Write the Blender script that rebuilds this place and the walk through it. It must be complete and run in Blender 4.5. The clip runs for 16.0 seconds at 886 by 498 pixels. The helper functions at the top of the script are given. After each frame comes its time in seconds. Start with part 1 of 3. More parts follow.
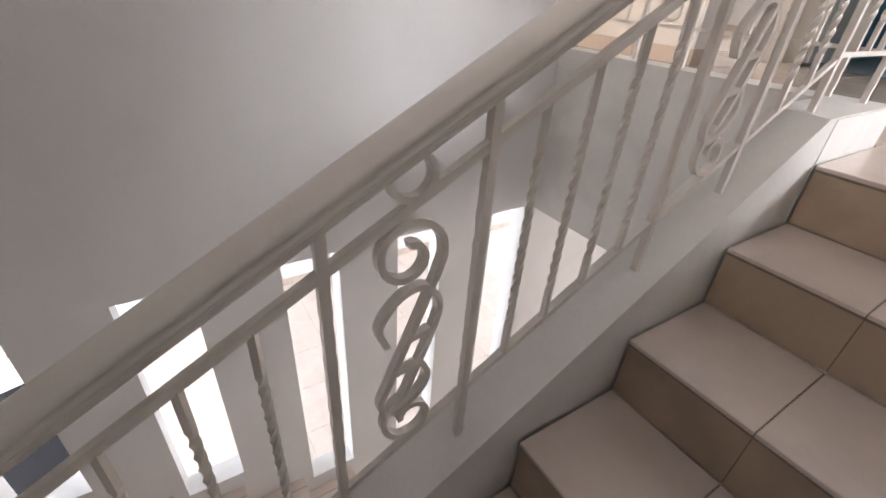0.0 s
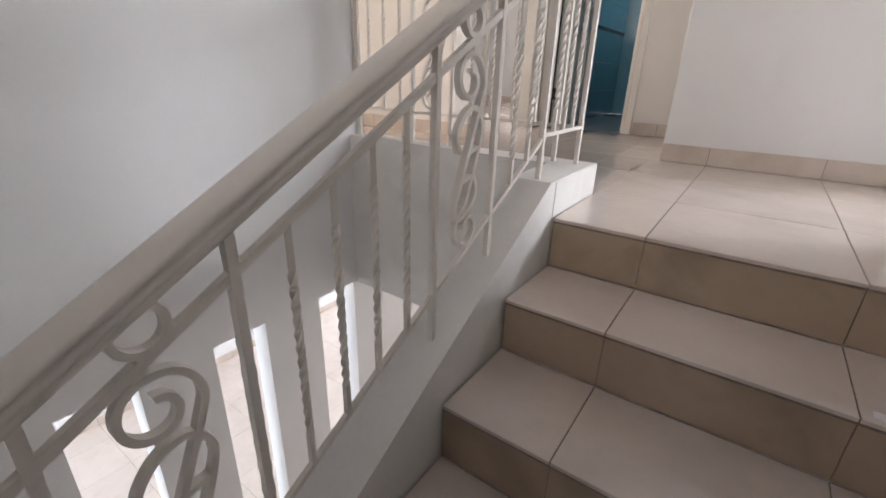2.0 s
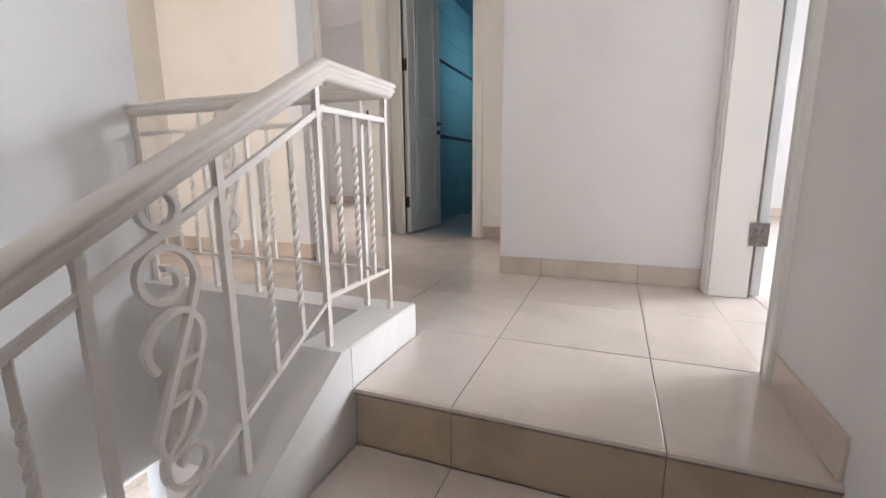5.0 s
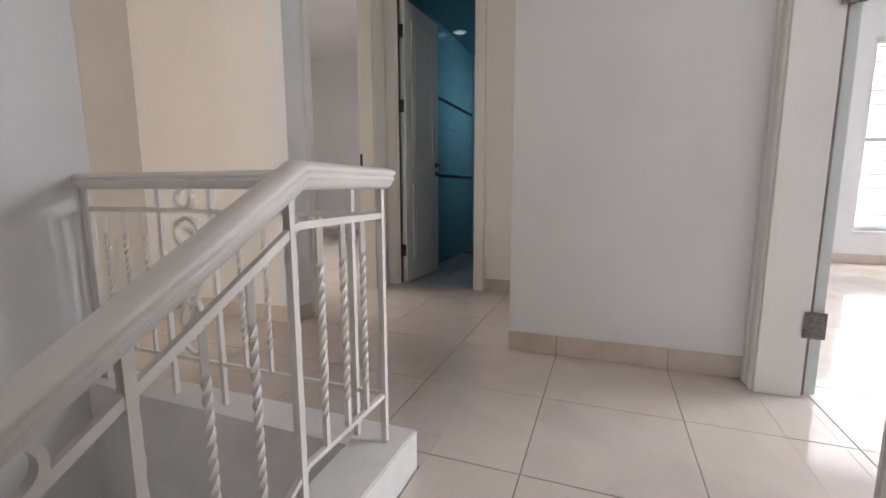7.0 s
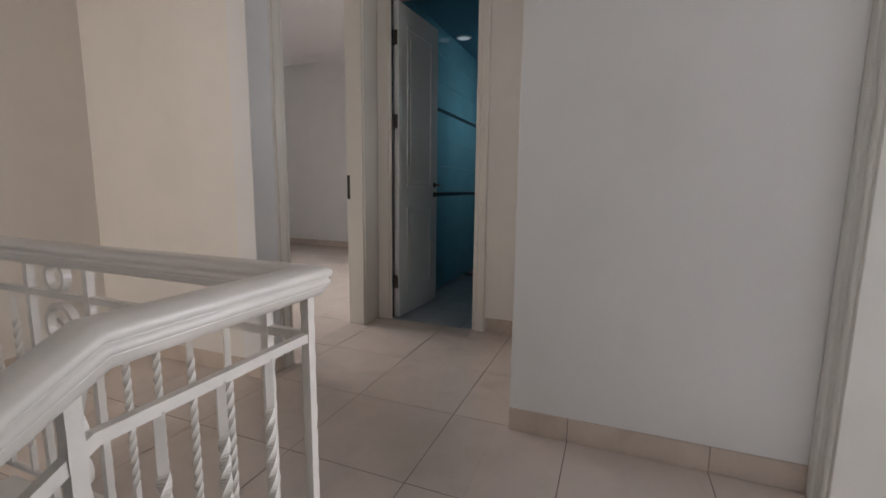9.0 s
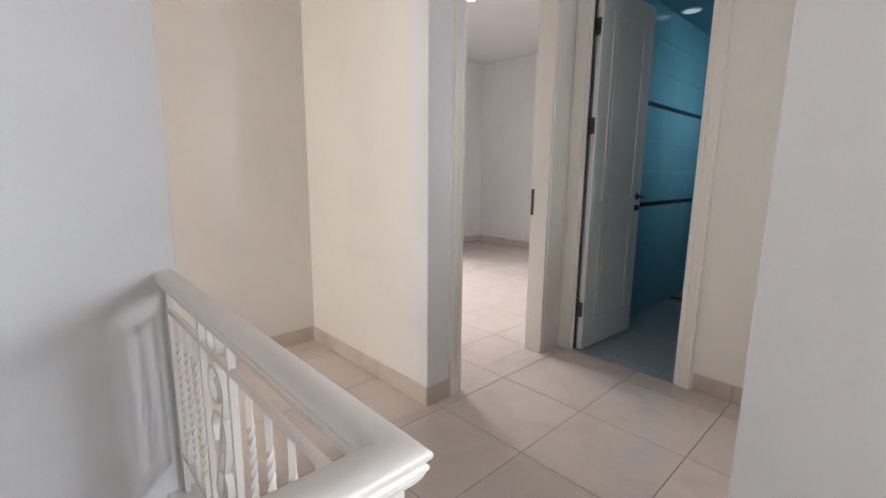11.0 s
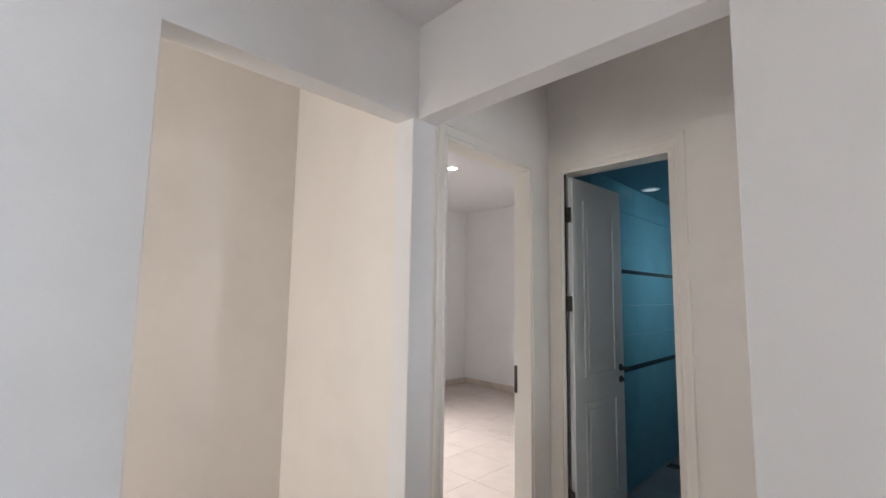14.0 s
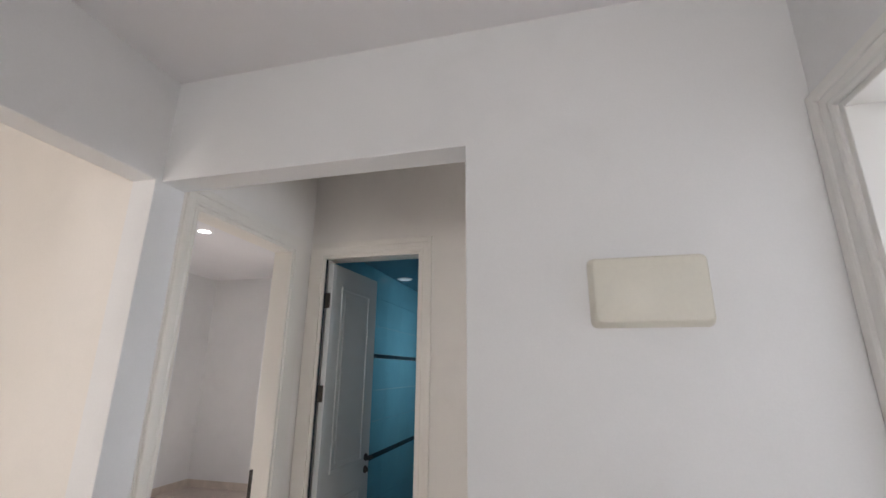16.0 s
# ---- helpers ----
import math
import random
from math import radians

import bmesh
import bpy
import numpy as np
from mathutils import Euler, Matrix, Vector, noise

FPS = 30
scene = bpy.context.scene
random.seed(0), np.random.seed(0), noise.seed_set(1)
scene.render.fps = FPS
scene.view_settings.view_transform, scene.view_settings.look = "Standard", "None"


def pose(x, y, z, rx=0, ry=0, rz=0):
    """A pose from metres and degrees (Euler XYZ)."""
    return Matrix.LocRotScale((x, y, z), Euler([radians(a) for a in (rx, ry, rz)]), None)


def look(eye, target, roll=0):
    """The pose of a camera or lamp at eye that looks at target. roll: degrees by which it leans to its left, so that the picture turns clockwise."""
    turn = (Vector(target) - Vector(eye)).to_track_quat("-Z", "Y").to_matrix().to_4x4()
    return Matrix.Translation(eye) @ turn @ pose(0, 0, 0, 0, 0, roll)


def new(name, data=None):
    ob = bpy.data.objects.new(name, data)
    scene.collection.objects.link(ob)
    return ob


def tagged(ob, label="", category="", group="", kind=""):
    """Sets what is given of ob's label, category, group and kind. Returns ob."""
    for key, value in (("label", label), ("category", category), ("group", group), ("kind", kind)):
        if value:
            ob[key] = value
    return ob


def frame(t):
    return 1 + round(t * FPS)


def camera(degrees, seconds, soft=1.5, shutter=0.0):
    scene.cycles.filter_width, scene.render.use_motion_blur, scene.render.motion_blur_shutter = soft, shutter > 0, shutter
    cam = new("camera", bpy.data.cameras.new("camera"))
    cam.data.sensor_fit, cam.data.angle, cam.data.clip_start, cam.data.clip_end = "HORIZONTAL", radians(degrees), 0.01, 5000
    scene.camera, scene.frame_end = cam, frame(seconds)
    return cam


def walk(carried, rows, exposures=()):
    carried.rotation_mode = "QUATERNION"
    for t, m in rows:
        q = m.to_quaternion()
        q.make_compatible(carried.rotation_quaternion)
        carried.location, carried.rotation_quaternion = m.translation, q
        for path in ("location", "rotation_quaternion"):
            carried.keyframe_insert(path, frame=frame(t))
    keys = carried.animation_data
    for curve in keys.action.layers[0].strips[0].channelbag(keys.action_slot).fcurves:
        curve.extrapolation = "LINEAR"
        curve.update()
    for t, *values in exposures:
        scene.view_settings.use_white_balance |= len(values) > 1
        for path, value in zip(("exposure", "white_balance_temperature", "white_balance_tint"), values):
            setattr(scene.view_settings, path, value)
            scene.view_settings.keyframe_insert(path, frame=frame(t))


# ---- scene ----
cam = camera(91.1, 16.0, 1.6)
PATH = [
    (0, (0.399, -1.457, 0.349), (-1.018, -0.501, -0.69), 4.1),
    (0.5, (0.414, -1.425, 0.363), (-0.935, -0.312, -0.607), 3.9),
    (1, (0.441, -1.399, 0.389), (-0.828, -0.142, -0.51), 3.2),
    (1.5, (0.465, -1.38, 0.413), (-0.706, 0.008, -0.423), 2.5),
    (2, (0.495, -1.357, 0.434), (-0.568, 0.164, -0.313), 1.7),
    (2.5, (0.526, -1.339, 0.46), (-0.432, 0.287, -0.202), 1.2),
    (3, (0.535, -1.307, 0.485), (-0.349, 0.384, -0.115), 0.6),
    (3.5, (0.558, -1.255, 0.507), (-0.281, 0.479, -0.032), -0.6),
    (4, (0.595, -1.152, 0.531), (-0.164, 0.636, 0.056), -1.0),
    (4.5, (0.629, -1.049, 0.558), (-0.098, 0.768, 0.144), -0.8),
    (5, (0.65, -0.972, 0.611), (-0.068, 0.858, 0.241), -0.5),
    (7.5, (0.472, -0.577, 0.88), (-0.214, 1.281, 0.603), 0.1),
    (8, (0.497, -0.452, 0.919), (-0.188, 1.406, 0.643), 0.5),
    (10.5, (0.259, -0.017, 1.161), (-0.907, 1.576, 0.843), 0.8),
    (11, (0.301, 0.062, 1.193), (-1.135, 1.411, 0.851), 0.6),
    (11.5, (0.332, 0.084, 1.252), (-1.214, 1.298, 0.885), 1.3),
    (12, (0.344, 0.102, 1.324), (-1.226, 1.285, 0.958), 1.9),
    (12.5, (0.34, 0.103, 1.372), (-1.242, 1.286, 1.059), 1.8),
    (13, (0.322, 0.09, 1.428), (-1.246, 1.325, 1.297), 1.6),
    (13.5, (0.308, 0.095, 1.493), (-1.214, 1.392, 1.54), 1.1),
    (14.5, (0.298, 0.089, 1.589), (-0.93, 1.632, 1.921), 1.0),
    (15, (0.295, 0.099, 1.614), (-0.713, 1.776, 2.027), 1.0),
    (15.5, (0.301, 0.092, 1.635), (-0.473, 1.873, 2.114), 0.9),
    (16, (0.324, 0.11, 1.647), (-0.16, 1.974, 2.185), 0.5),
]
walk(cam, [(t, look(eye, target, roll)) for t, eye, target, roll in PATH],
     [(0.0, 0.87, 6850, 17), (1.0, 0.65, 6750, 16), (2.5, 0.60, 6550, 14), (5.0, 0.68, 6500, 13), (7.5, -0.28, 6550, 14), (8.2, -0.67, 6600, 14), (10.5, 0.50, 6300, 12), (12.0, 0.50, 6300, 12), (16.0, 0.50, 6250, 12)])

# ---- world, daylight through the openings, lamps ----
world = bpy.data.worlds.new("sky")
scene.world = world
world.use_nodes = True
sky = world.node_tree.nodes.new("ShaderNodeTexSky")
sky.sky_type, sky.sun_disc = "NISHITA", False
sky.sun_elevation, sky.sun_rotation = radians(55), radians(60)
background = world.node_tree.nodes["Background"]
background.inputs["Strength"].default_value = 0.12
world.node_tree.links.new(sky.outputs[0], background.inputs["Color"])


def lamp(name, kind, m, power, color, size, size_y=0.0):
    light = bpy.data.lights.new(name, kind)
    light.energy, light.color = power, color
    if kind == "AREA":
        light.shape, light.size, light.size_y = "RECTANGLE", size, size_y
    elif kind == "SUN":
        light.angle = radians(size)
    ob = new(name, light)
    ob.matrix_world = m
    return ob


DAY = (0.93, 0.97, 1.0)
lamp("sun", "SUN", look((0, 0, 0), (-0.45, -0.55, -1.2)), 2.5, (1.0, 0.95, 0.88), 0.5)
lamp("balcony_daylight", "AREA", look((3.6, 5.26, 1.4), (3.3, 0, 1.0)), 24, DAY, 1.5, 2.0)
side_light = lamp("side_window_daylight", "AREA", look((4.46, 3.0, 1.65), (-0.6, 0.0, 0.1)), 52, (0.90, 0.95, 1.0), 1.2, 1.4)
side_light.data.spread = radians(115)
for y in (2.06, 2.38):      # two narrow lamps added for the stepped shadow edges on the left wall
    lamp("side_pane_daylight", "AREA", look((4.46, y, 1.9), (-1.2, y - 2.6, 0.4)), 19, (0.90, 0.95, 1.0), 0.30, 0.6)
bed_light = lamp("bedroom_daylight", "AREA", look((-4.96, 2.8, 1.5), (-2.4, 2.9, 0.0)), 42, (1.0, 0.968, 0.935), 1.6, 1.3)
bed_light.data.spread = radians(110)
lamp("lower_daylight", "AREA", look((-3.0, -4.94, -1.7), (-3.0, 0, -2.8)), 112, (0.80, 0.90, 1.0), 2.2, 2.2)
lamp("lower_front_daylight", "AREA", look((-3.0, 4.94, -1.7), (-3.0, 0, -2.8)), 64, (0.80, 0.90, 1.0), 2.2, 2.2)
# Fill lamp added in the unseen hall to brighten the wall beside the lower flight.
lamp("hall_fill", "AREA", look((-0.1, 4.94, -1.7), (-0.7, 0, -1.9)), 40, (1.0, 0.94, 0.88), 1.6, 2.0)
# Fill lamp added in the bathroom; its window is made up, out of view.
bath_light = lamp("bath_fill", "AREA", look((0.36, 4.45, 1.95), (-2.0, 4.35, 1.7)), 1.7, (0.85, 0.96, 1.0), 0.8, 0.5)
bath_light.data.spread = radians(84)      # narrowed to keep its light off the open door
# Fill lamp added at the passage's unseen end to lift its walls.
lamp("passage_fill", "AREA", look((0.94, 2.12, 1.8), (-0.9, 2.5, 2.9)), 0.35, (1.0, 0.89, 0.77), 0.65, 1.1)
# Fill lamp added behind the stairs for the wall ahead; no source is known there.
stair_light = lamp("stair_fill", "AREA", look((0.4, -3.66, 2.0), (0.1, 1.47, 2.2)), 8.0, (1.0, 0.93, 0.855), 0.9, 1.1)
stair_light.data.spread = radians(82)      # narrowed to reach the wall ahead and spare the steps
lamp("recess_daylight", "AREA", look((-1.95, -2.16, 1.35), (-1.95, 1, 0.5)), 26, (1.0, 0.93, 0.85), 0.8, 1.3)


# ---- materials ----
def material(name, color, rough=0.5, metal=0.0, vary=0.05, scale=6.0, bump=0.0, bump_scale=80.0, wear=0.0, per_piece=0.0, stain=0.0, wave=0.0):
    """A surface with two scales of variation: broad mottling and fine grain."""
    mat = bpy.data.materials.new(name)
    mat.use_nodes = True
    nodes, links = mat.node_tree.nodes, mat.node_tree.links
    bsdf = nodes["Principled BSDF"]
    coord = nodes.new("ShaderNodeTexCoord")
    geo = nodes.new("ShaderNodeNewGeometry")
    broad = nodes.new("ShaderNodeTexNoise")
    broad.inputs["Scale"].default_value, broad.inputs["Detail"].default_value = scale, 5
    links.new(geo.outputs["Position"], broad.inputs["Vector"])
    fine = nodes.new("ShaderNodeTexNoise")
    fine.inputs["Scale"].default_value, fine.inputs["Detail"].default_value = bump_scale, 3
    links.new(geo.outputs["Position"], fine.inputs["Vector"])
    ramp = nodes.new("ShaderNodeMapRange")
    ramp.inputs["From Min"].default_value, ramp.inputs["From Max"].default_value = 0.3, 0.7
    ramp.inputs["To Min"].default_value, ramp.inputs["To Max"].default_value = 1 - vary, 1 + vary * 0.5
    links.new(broad.outputs["Fac"], ramp.inputs["Value"])
    grain = nodes.new("ShaderNodeMapRange")
    grain.inputs["From Min"].default_value, grain.inputs["From Max"].default_value = 0.3, 0.7
    grain.inputs["To Min"].default_value, grain.inputs["To Max"].default_value = 1 - vary * 0.35, 1 + vary * 0.35
    links.new(fine.outputs["Fac"], grain.inputs["Value"])
    times = nodes.new("ShaderNodeMath")
    times.operation = "MULTIPLY"
    links.new(ramp.outputs[0], times.inputs[0])
    links.new(grain.outputs[0], times.inputs[1])
    value = times.outputs[0]
    if stain:
        patch = nodes.new("ShaderNodeTexNoise")
        patch.inputs["Scale"].default_value, patch.inputs["Detail"].default_value = 3.7, 8
        patch.inputs["Distortion"].default_value = 0.6
        links.new(geo.outputs["Position"], patch.inputs["Vector"])
        dirt = nodes.new("ShaderNodeMapRange")
        dirt.inputs["From Min"].default_value, dirt.inputs["From Max"].default_value = 0.5, 0.72
        dirt.inputs["To Min"].default_value, dirt.inputs["To Max"].default_value = 1.0, 1.0 - stain
        links.new(patch.outputs["Fac"], dirt.inputs["Value"])
        soiled = nodes.new("ShaderNodeMath")
        soiled.operation = "MULTIPLY"
        links.new(value, soiled.inputs[0])
        links.new(dirt.outputs[0], soiled.inputs[1])
        value = soiled.outputs[0]
    if per_piece:
        info = nodes.new("ShaderNodeObjectInfo")
        each = nodes.new("ShaderNodeMapRange")
        each.inputs["To Min"].default_value, each.inputs["To Max"].default_value = 1 - per_piece, 1 + per_piece * 0.4
        links.new(info.outputs["Random"], each.inputs["Value"])
        more = nodes.new("ShaderNodeMath")
        more.operation = "MULTIPLY"
        links.new(value, more.inputs[0])
        links.new(each.outputs[0], more.inputs[1])
        value = more.outputs[0]
    tint = nodes.new("ShaderNodeVectorMath")
    tint.operation = "SCALE"
    tint.inputs[0].default_value = color
    links.new(value, tint.inputs["Scale"])
    links.new(tint.outputs[0], bsdf.inputs["Base Color"])
    gloss = nodes.new("ShaderNodeMapRange")
    gloss.inputs["From Min"].default_value, gloss.inputs["From Max"].default_value = 0.3, 0.7
    gloss.inputs["To Min"].default_value, gloss.inputs["To Max"].default_value = max(rough - 0.015 - wear * 0.3, 0.02), min(rough + 0.015 + wear * 0.3, 1)
    links.new(broad.outputs["Fac"], gloss.inputs["Value"])
    links.new(gloss.outputs[0], bsdf.inputs["Roughness"])
    bsdf.inputs["Metallic"].default_value = metal
    if bump:
        relief = nodes.new("ShaderNodeBump")
        relief.inputs["Strength"].default_value, relief.inputs["Distance"].default_value = bump, 0.002
        links.new(fine.outputs["Fac"], relief.inputs["Height"])
        links.new(relief.outputs[0], bsdf.inputs["Normal"])
        if wave:      # trowelled unevenness
            swell = nodes.new("ShaderNodeBump")
            swell.inputs["Strength"].default_value, swell.inputs["Distance"].default_value = wave, 0.03
            links.new(broad.outputs["Fac"], swell.inputs["Height"])
            links.new(swell.outputs[0], relief.inputs["Normal"])
    return mat


WHITE = material("white_wall_paint", (0.80, 0.80, 0.80), 0.62, vary=0.03, scale=1.6, bump=0.12, bump_scale=140, stain=0.03, wave=0.35)
CREAM = material("cream_wall_paint", (0.82, 0.785, 0.74), 0.6, vary=0.03, scale=1.6, bump=0.12, bump_scale=140, stain=0.03, wave=0.35)
CEILING = material("ceiling_paint", (0.82, 0.81, 0.82), 0.8, vary=0.03, scale=1.2, bump=0.1, bump_scale=160)
TRIM = material("trim_gloss_paint", (0.82, 0.81, 0.78), 0.32, vary=0.015, scale=3, bump=0.02, bump_scale=60)
TRIM_CREAM = material("cream_gloss_paint", (0.80, 0.765, 0.705), 0.34, vary=0.015, scale=3, bump=0.02, bump_scale=60)
BLUE_CEILING = material("blue_ceiling_paint", (0.11, 0.29, 0.39), 0.5, vary=0.05, scale=2)
LEAF = material("door_gloss_paint", (0.67, 0.70, 0.70), 0.3, vary=0.03, scale=4, bump=0.05, bump_scale=70)
IRON = material("white_painted_iron", (0.79, 0.742, 0.688), 0.34, vary=0.03, scale=14, bump=0.08, bump_scale=120, stain=0.02)
TILE = material("cream_floor_tile", (0.71, 0.62, 0.56), 0.075, vary=0.04, scale=7, bump=0.02, bump_scale=40, wear=0.03, per_piece=0.035, stain=0.1)
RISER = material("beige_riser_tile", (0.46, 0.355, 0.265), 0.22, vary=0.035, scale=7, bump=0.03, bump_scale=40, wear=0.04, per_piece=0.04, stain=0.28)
SKIRT = material("peach_skirting_tile", (0.63, 0.54, 0.47), 0.3, vary=0.06, scale=9, per_piece=0.05, stain=0.18)
GROUT = material("dark_grout", (0.27, 0.215, 0.175), 0.9, vary=0.55, scale=2.2, bump=0.3)
NOSE = material("worn_nosing_edge", (0.23, 0.185, 0.155), 0.6, vary=0.35, scale=25)
CURB = material("white_curb_paint", (0.80, 0.785, 0.76), 0.5, vary=0.05, scale=5, bump=0.1, bump_scale=90, stain=0.1)
BLUE = material("blue_glazed_tile", (0.17, 0.43, 0.54), 0.09, vary=0.06, scale=4, per_piece=0.03)
BLUE_FLOOR = material("pale_blue_floor_tile", (0.36, 0.42, 0.47), 0.3, vary=0.03, scale=6, per_piece=0.04)
BORDER = material("dark_border_tile", (0.012, 0.02, 0.03), 0.2, vary=0.2, scale=12)
BRONZE = material("dark_bronze_metal", (0.07, 0.062, 0.055), 0.38, 0.8, vary=0.2, scale=60)
STEEL = material("brushed_steel", (0.19, 0.178, 0.165), 0.38, 0.9, vary=0.45, scale=70, bump=0.3)
PLASTIC = material("cream_plastic", (0.74, 0.71, 0.62), 0.42, vary=0.04, scale=8)
RUG = material("dark_mat_fibre", (0.006, 0.0055, 0.008), 0.95, vary=0.3, scale=30, bump=0.5)
CONCRETE = material("plaster_soffit", (0.74, 0.72, 0.69), 0.75, vary=0.04, scale=3, bump=0.15)
ALUMINIUM = material("white_window_metal", (0.80, 0.80, 0.80), 0.35, vary=0.03, scale=9)


def glass():
    mat = bpy.data.materials.new("window_glass")
    mat.use_nodes = True
    bsdf = mat.node_tree.nodes["Principled BSDF"]
    bsdf.inputs["Transmission Weight"].default_value, bsdf.inputs["Roughness"].default_value = 1.0, 0.02
    bsdf.inputs["IOR"].default_value = 1.45
    return mat


def glow(name, color, strength):
    mat = bpy.data.materials.new(name)
    mat.use_nodes = True
    bsdf = mat.node_tree.nodes["Principled BSDF"]
    bsdf.inputs["Emission Color"].default_value = (*color, 1)
    bsdf.inputs["Emission Strength"].default_value = strength
    return mat


for glazed in (TILE, BLUE):
    glazed.node_tree.nodes["Principled BSDF"].inputs["Specular IOR Level"].default_value = 0.72
GLASS = glass()
LIT = glow("lit_diffuser", (1.0, 0.97, 0.92), 9.0)
DIM = glow("streak_glow", (0.8, 0.95, 1.0), 0.3)


# ---- building helpers ----
def mesh_of(name, bm, mat, smooth=False):
    bmesh.ops.recalc_face_normals(bm, faces=bm.faces)
    data = bpy.data.meshes.new(name)
    bm.to_mesh(data)
    bm.free()
    for m in (mat if isinstance(mat, (list, tuple)) else [mat]):
        data.materials.append(m)
    if smooth:
        for p in data.polygons:
            p.use_smooth = True
        data.set_sharp_from_angle(angle=radians(40))
    return data


def part(name, bm, mat, parent, label="", smooth=False):
    ob = new(name, mesh_of(name, bm, mat, smooth))
    ob.parent = parent
    return tagged(ob, label)


def thing(name, label, category, at=(0, 0, 0), group="", kind=""):
    ob = new(name)
    ob.location = at
    ob.empty_display_size = 0.1
    return tagged(ob, label, category, group, kind)


def box(x0, x1, y0, y1, z0, z1, bevel=0.0, bm=None, segments=2):
    own = bm is None
    b = bmesh.new()
    bmesh.ops.create_cube(b, size=1.0)
    for v in b.verts:
        v.co = ((x0 + x1) / 2 + v.co.x * (x1 - x0), (y0 + y1) / 2 + v.co.y * (y1 - y0), (z0 + z1) / 2 + v.co.z * (z1 - z0))
    if bevel:
        bmesh.ops.bevel(b, geom=list(b.edges), offset=bevel, segments=segments, profile=0.5, affect="EDGES")
    if own:
        return b
    data = bpy.data.meshes.new("tmp")
    b.to_mesh(data)
    b.free()
    bm.from_mesh(data)
    bpy.data.meshes.remove(data)
    return bm


def structure(name, bm, mat, label, category, smooth=False):
    return tagged(new(name, mesh_of(name, bm, mat, smooth)), label, category, kind="structure")


def slab(bm, axis, a0, a1, lo, hi, z0, z1, openings=()):
    """A wall that stands across the axis ('x' or 'y') from a0 to a1 and runs from lo to hi, with openings (lo, hi, z0, z1) cut through."""
    us = sorted({lo, hi, *(o[0] for o in openings), *(o[1] for o in openings)})
    zs = sorted({z0, z1, *(o[2] for o in openings), *(o[3] for o in openings)})
    us, zs = [u for u in us if lo <= u <= hi], [z for z in zs if z0 <= z <= z1]

    def filled(i, k):
        if not (0 <= i < len(us) - 1 and 0 <= k < len(zs) - 1):
            return False
        u, z = (us[i] + us[i + 1]) / 2, (zs[k] + zs[k + 1]) / 2
        return not any(o[0] < u < o[1] and o[2] < z < o[3] for o in openings)

    def spot(a, u, z):
        return (a, u, z) if axis == "x" else (u, a, z)

    def face(*points):
        bm.faces.new([bm.verts.new(spot(*p)) for p in points])

    for i in range(len(us) - 1):
        for k in range(len(zs) - 1):
            if not filled(i, k):
                continue
            u, v, z, w = us[i], us[i + 1], zs[k], zs[k + 1]
            face((a0, u, z), (a0, v, z), (a0, v, w), (a0, u, w))
            face((a1, u, z), (a1, u, w), (a1, v, w), (a1, v, z))
            for there, points in ((filled(i - 1, k), ((a0, u, z), (a0, u, w), (a1, u, w), (a1, u, z))),
                                  (filled(i + 1, k), ((a0, v, z), (a1, v, z), (a1, v, w), (a0, v, w))),
                                  (filled(i, k - 1), ((a0, u, z), (a1, u, z), (a1, v, z), (a0, v, z))),
                                  (filled(i, k + 1), ((a0, u, w), (a0, v, w), (a1, v, w), (a1, u, w)))):
                if not there:
                    face(*points)
    bmesh.ops.remove_doubles(bm, verts=bm.verts, dist=1e-5)
    return bm


def prism(points, axis, lo, hi):
    """An outline in the plane across the axis, drawn out from lo to hi."""
    bm = bmesh.new()
    put = (lambda a, p: (a, p[0], p[1])) if axis == "x" else (lambda a, p: (p[0], a, p[1])) if axis == "y" else (lambda a, p: (p[0], p[1], a))
    ring = [[bm.verts.new(put(a, p)) for p in points] for a in (lo, hi)]
    n = len(points)
    bm.faces.new(ring[0]), bm.faces.new(ring[1][::-1])
    for i in range(n):
        bm.faces.new((ring[0][i], ring[1][i], ring[1][(i + 1) % n], ring[0][(i + 1) % n]))
    return bm


def sweep(path, outline, side=Vector((1, 0, 0)), closed=False, bm=None):
    """An outline (across, up) swept along a path; corners are mitred."""
    bm = bm or bmesh.new()
    path = [Vector(p) for p in path]
    rings = []
    n = len(path)
    for i, p in enumerate(path):
        before = (p - path[i - 1]).normalized() if i or closed else (path[1] - p).normalized()
        after = (path[(i + 1) % n] - p).normalized() if i < n - 1 or closed else before
        along = (before + after).normalized()
        stretch = 1 / max(0.3, along.dot(after))
        across = along.cross(side)
        across = (side if across.length < 1e-4 else across).normalized()
        if outline_up:
            right = along.cross(Vector((0, 0, 1))).normalized()
            up = right.cross(along).normalized()
        else:
            right, up = side, across
        turn = before.cross(after)
        sr, su = (stretch, 1.0) if abs(turn.dot(up)) > abs(turn.dot(right)) else (1.0, stretch)
        rings.append([bm.verts.new(p + right * u * sr + up * v * su) for u, v in outline])
    m = len(outline)
    for i in range(n if closed else n - 1):
        a, b = rings[i], rings[(i + 1) % n]
        for j in range(m):
            bm.faces.new((a[j], a[(j + 1) % m], b[(j + 1) % m], b[j]))
    if not closed:
        bm.faces.new(rings[0][::-1]), bm.faces.new(rings[-1])
    return bm


outline_up = True


def strip(points, plane_side, wide, thick, bm=None):
    """A flat bar bent in one plane: thick in the plane, wide across it."""
    global outline_up
    outline_up = False
    made = sweep(points, [(-wide / 2, -thick / 2), (wide / 2, -thick / 2), (wide / 2, thick / 2), (-wide / 2, thick / 2)], plane_side, bm=bm)
    outline_up = True
    return made


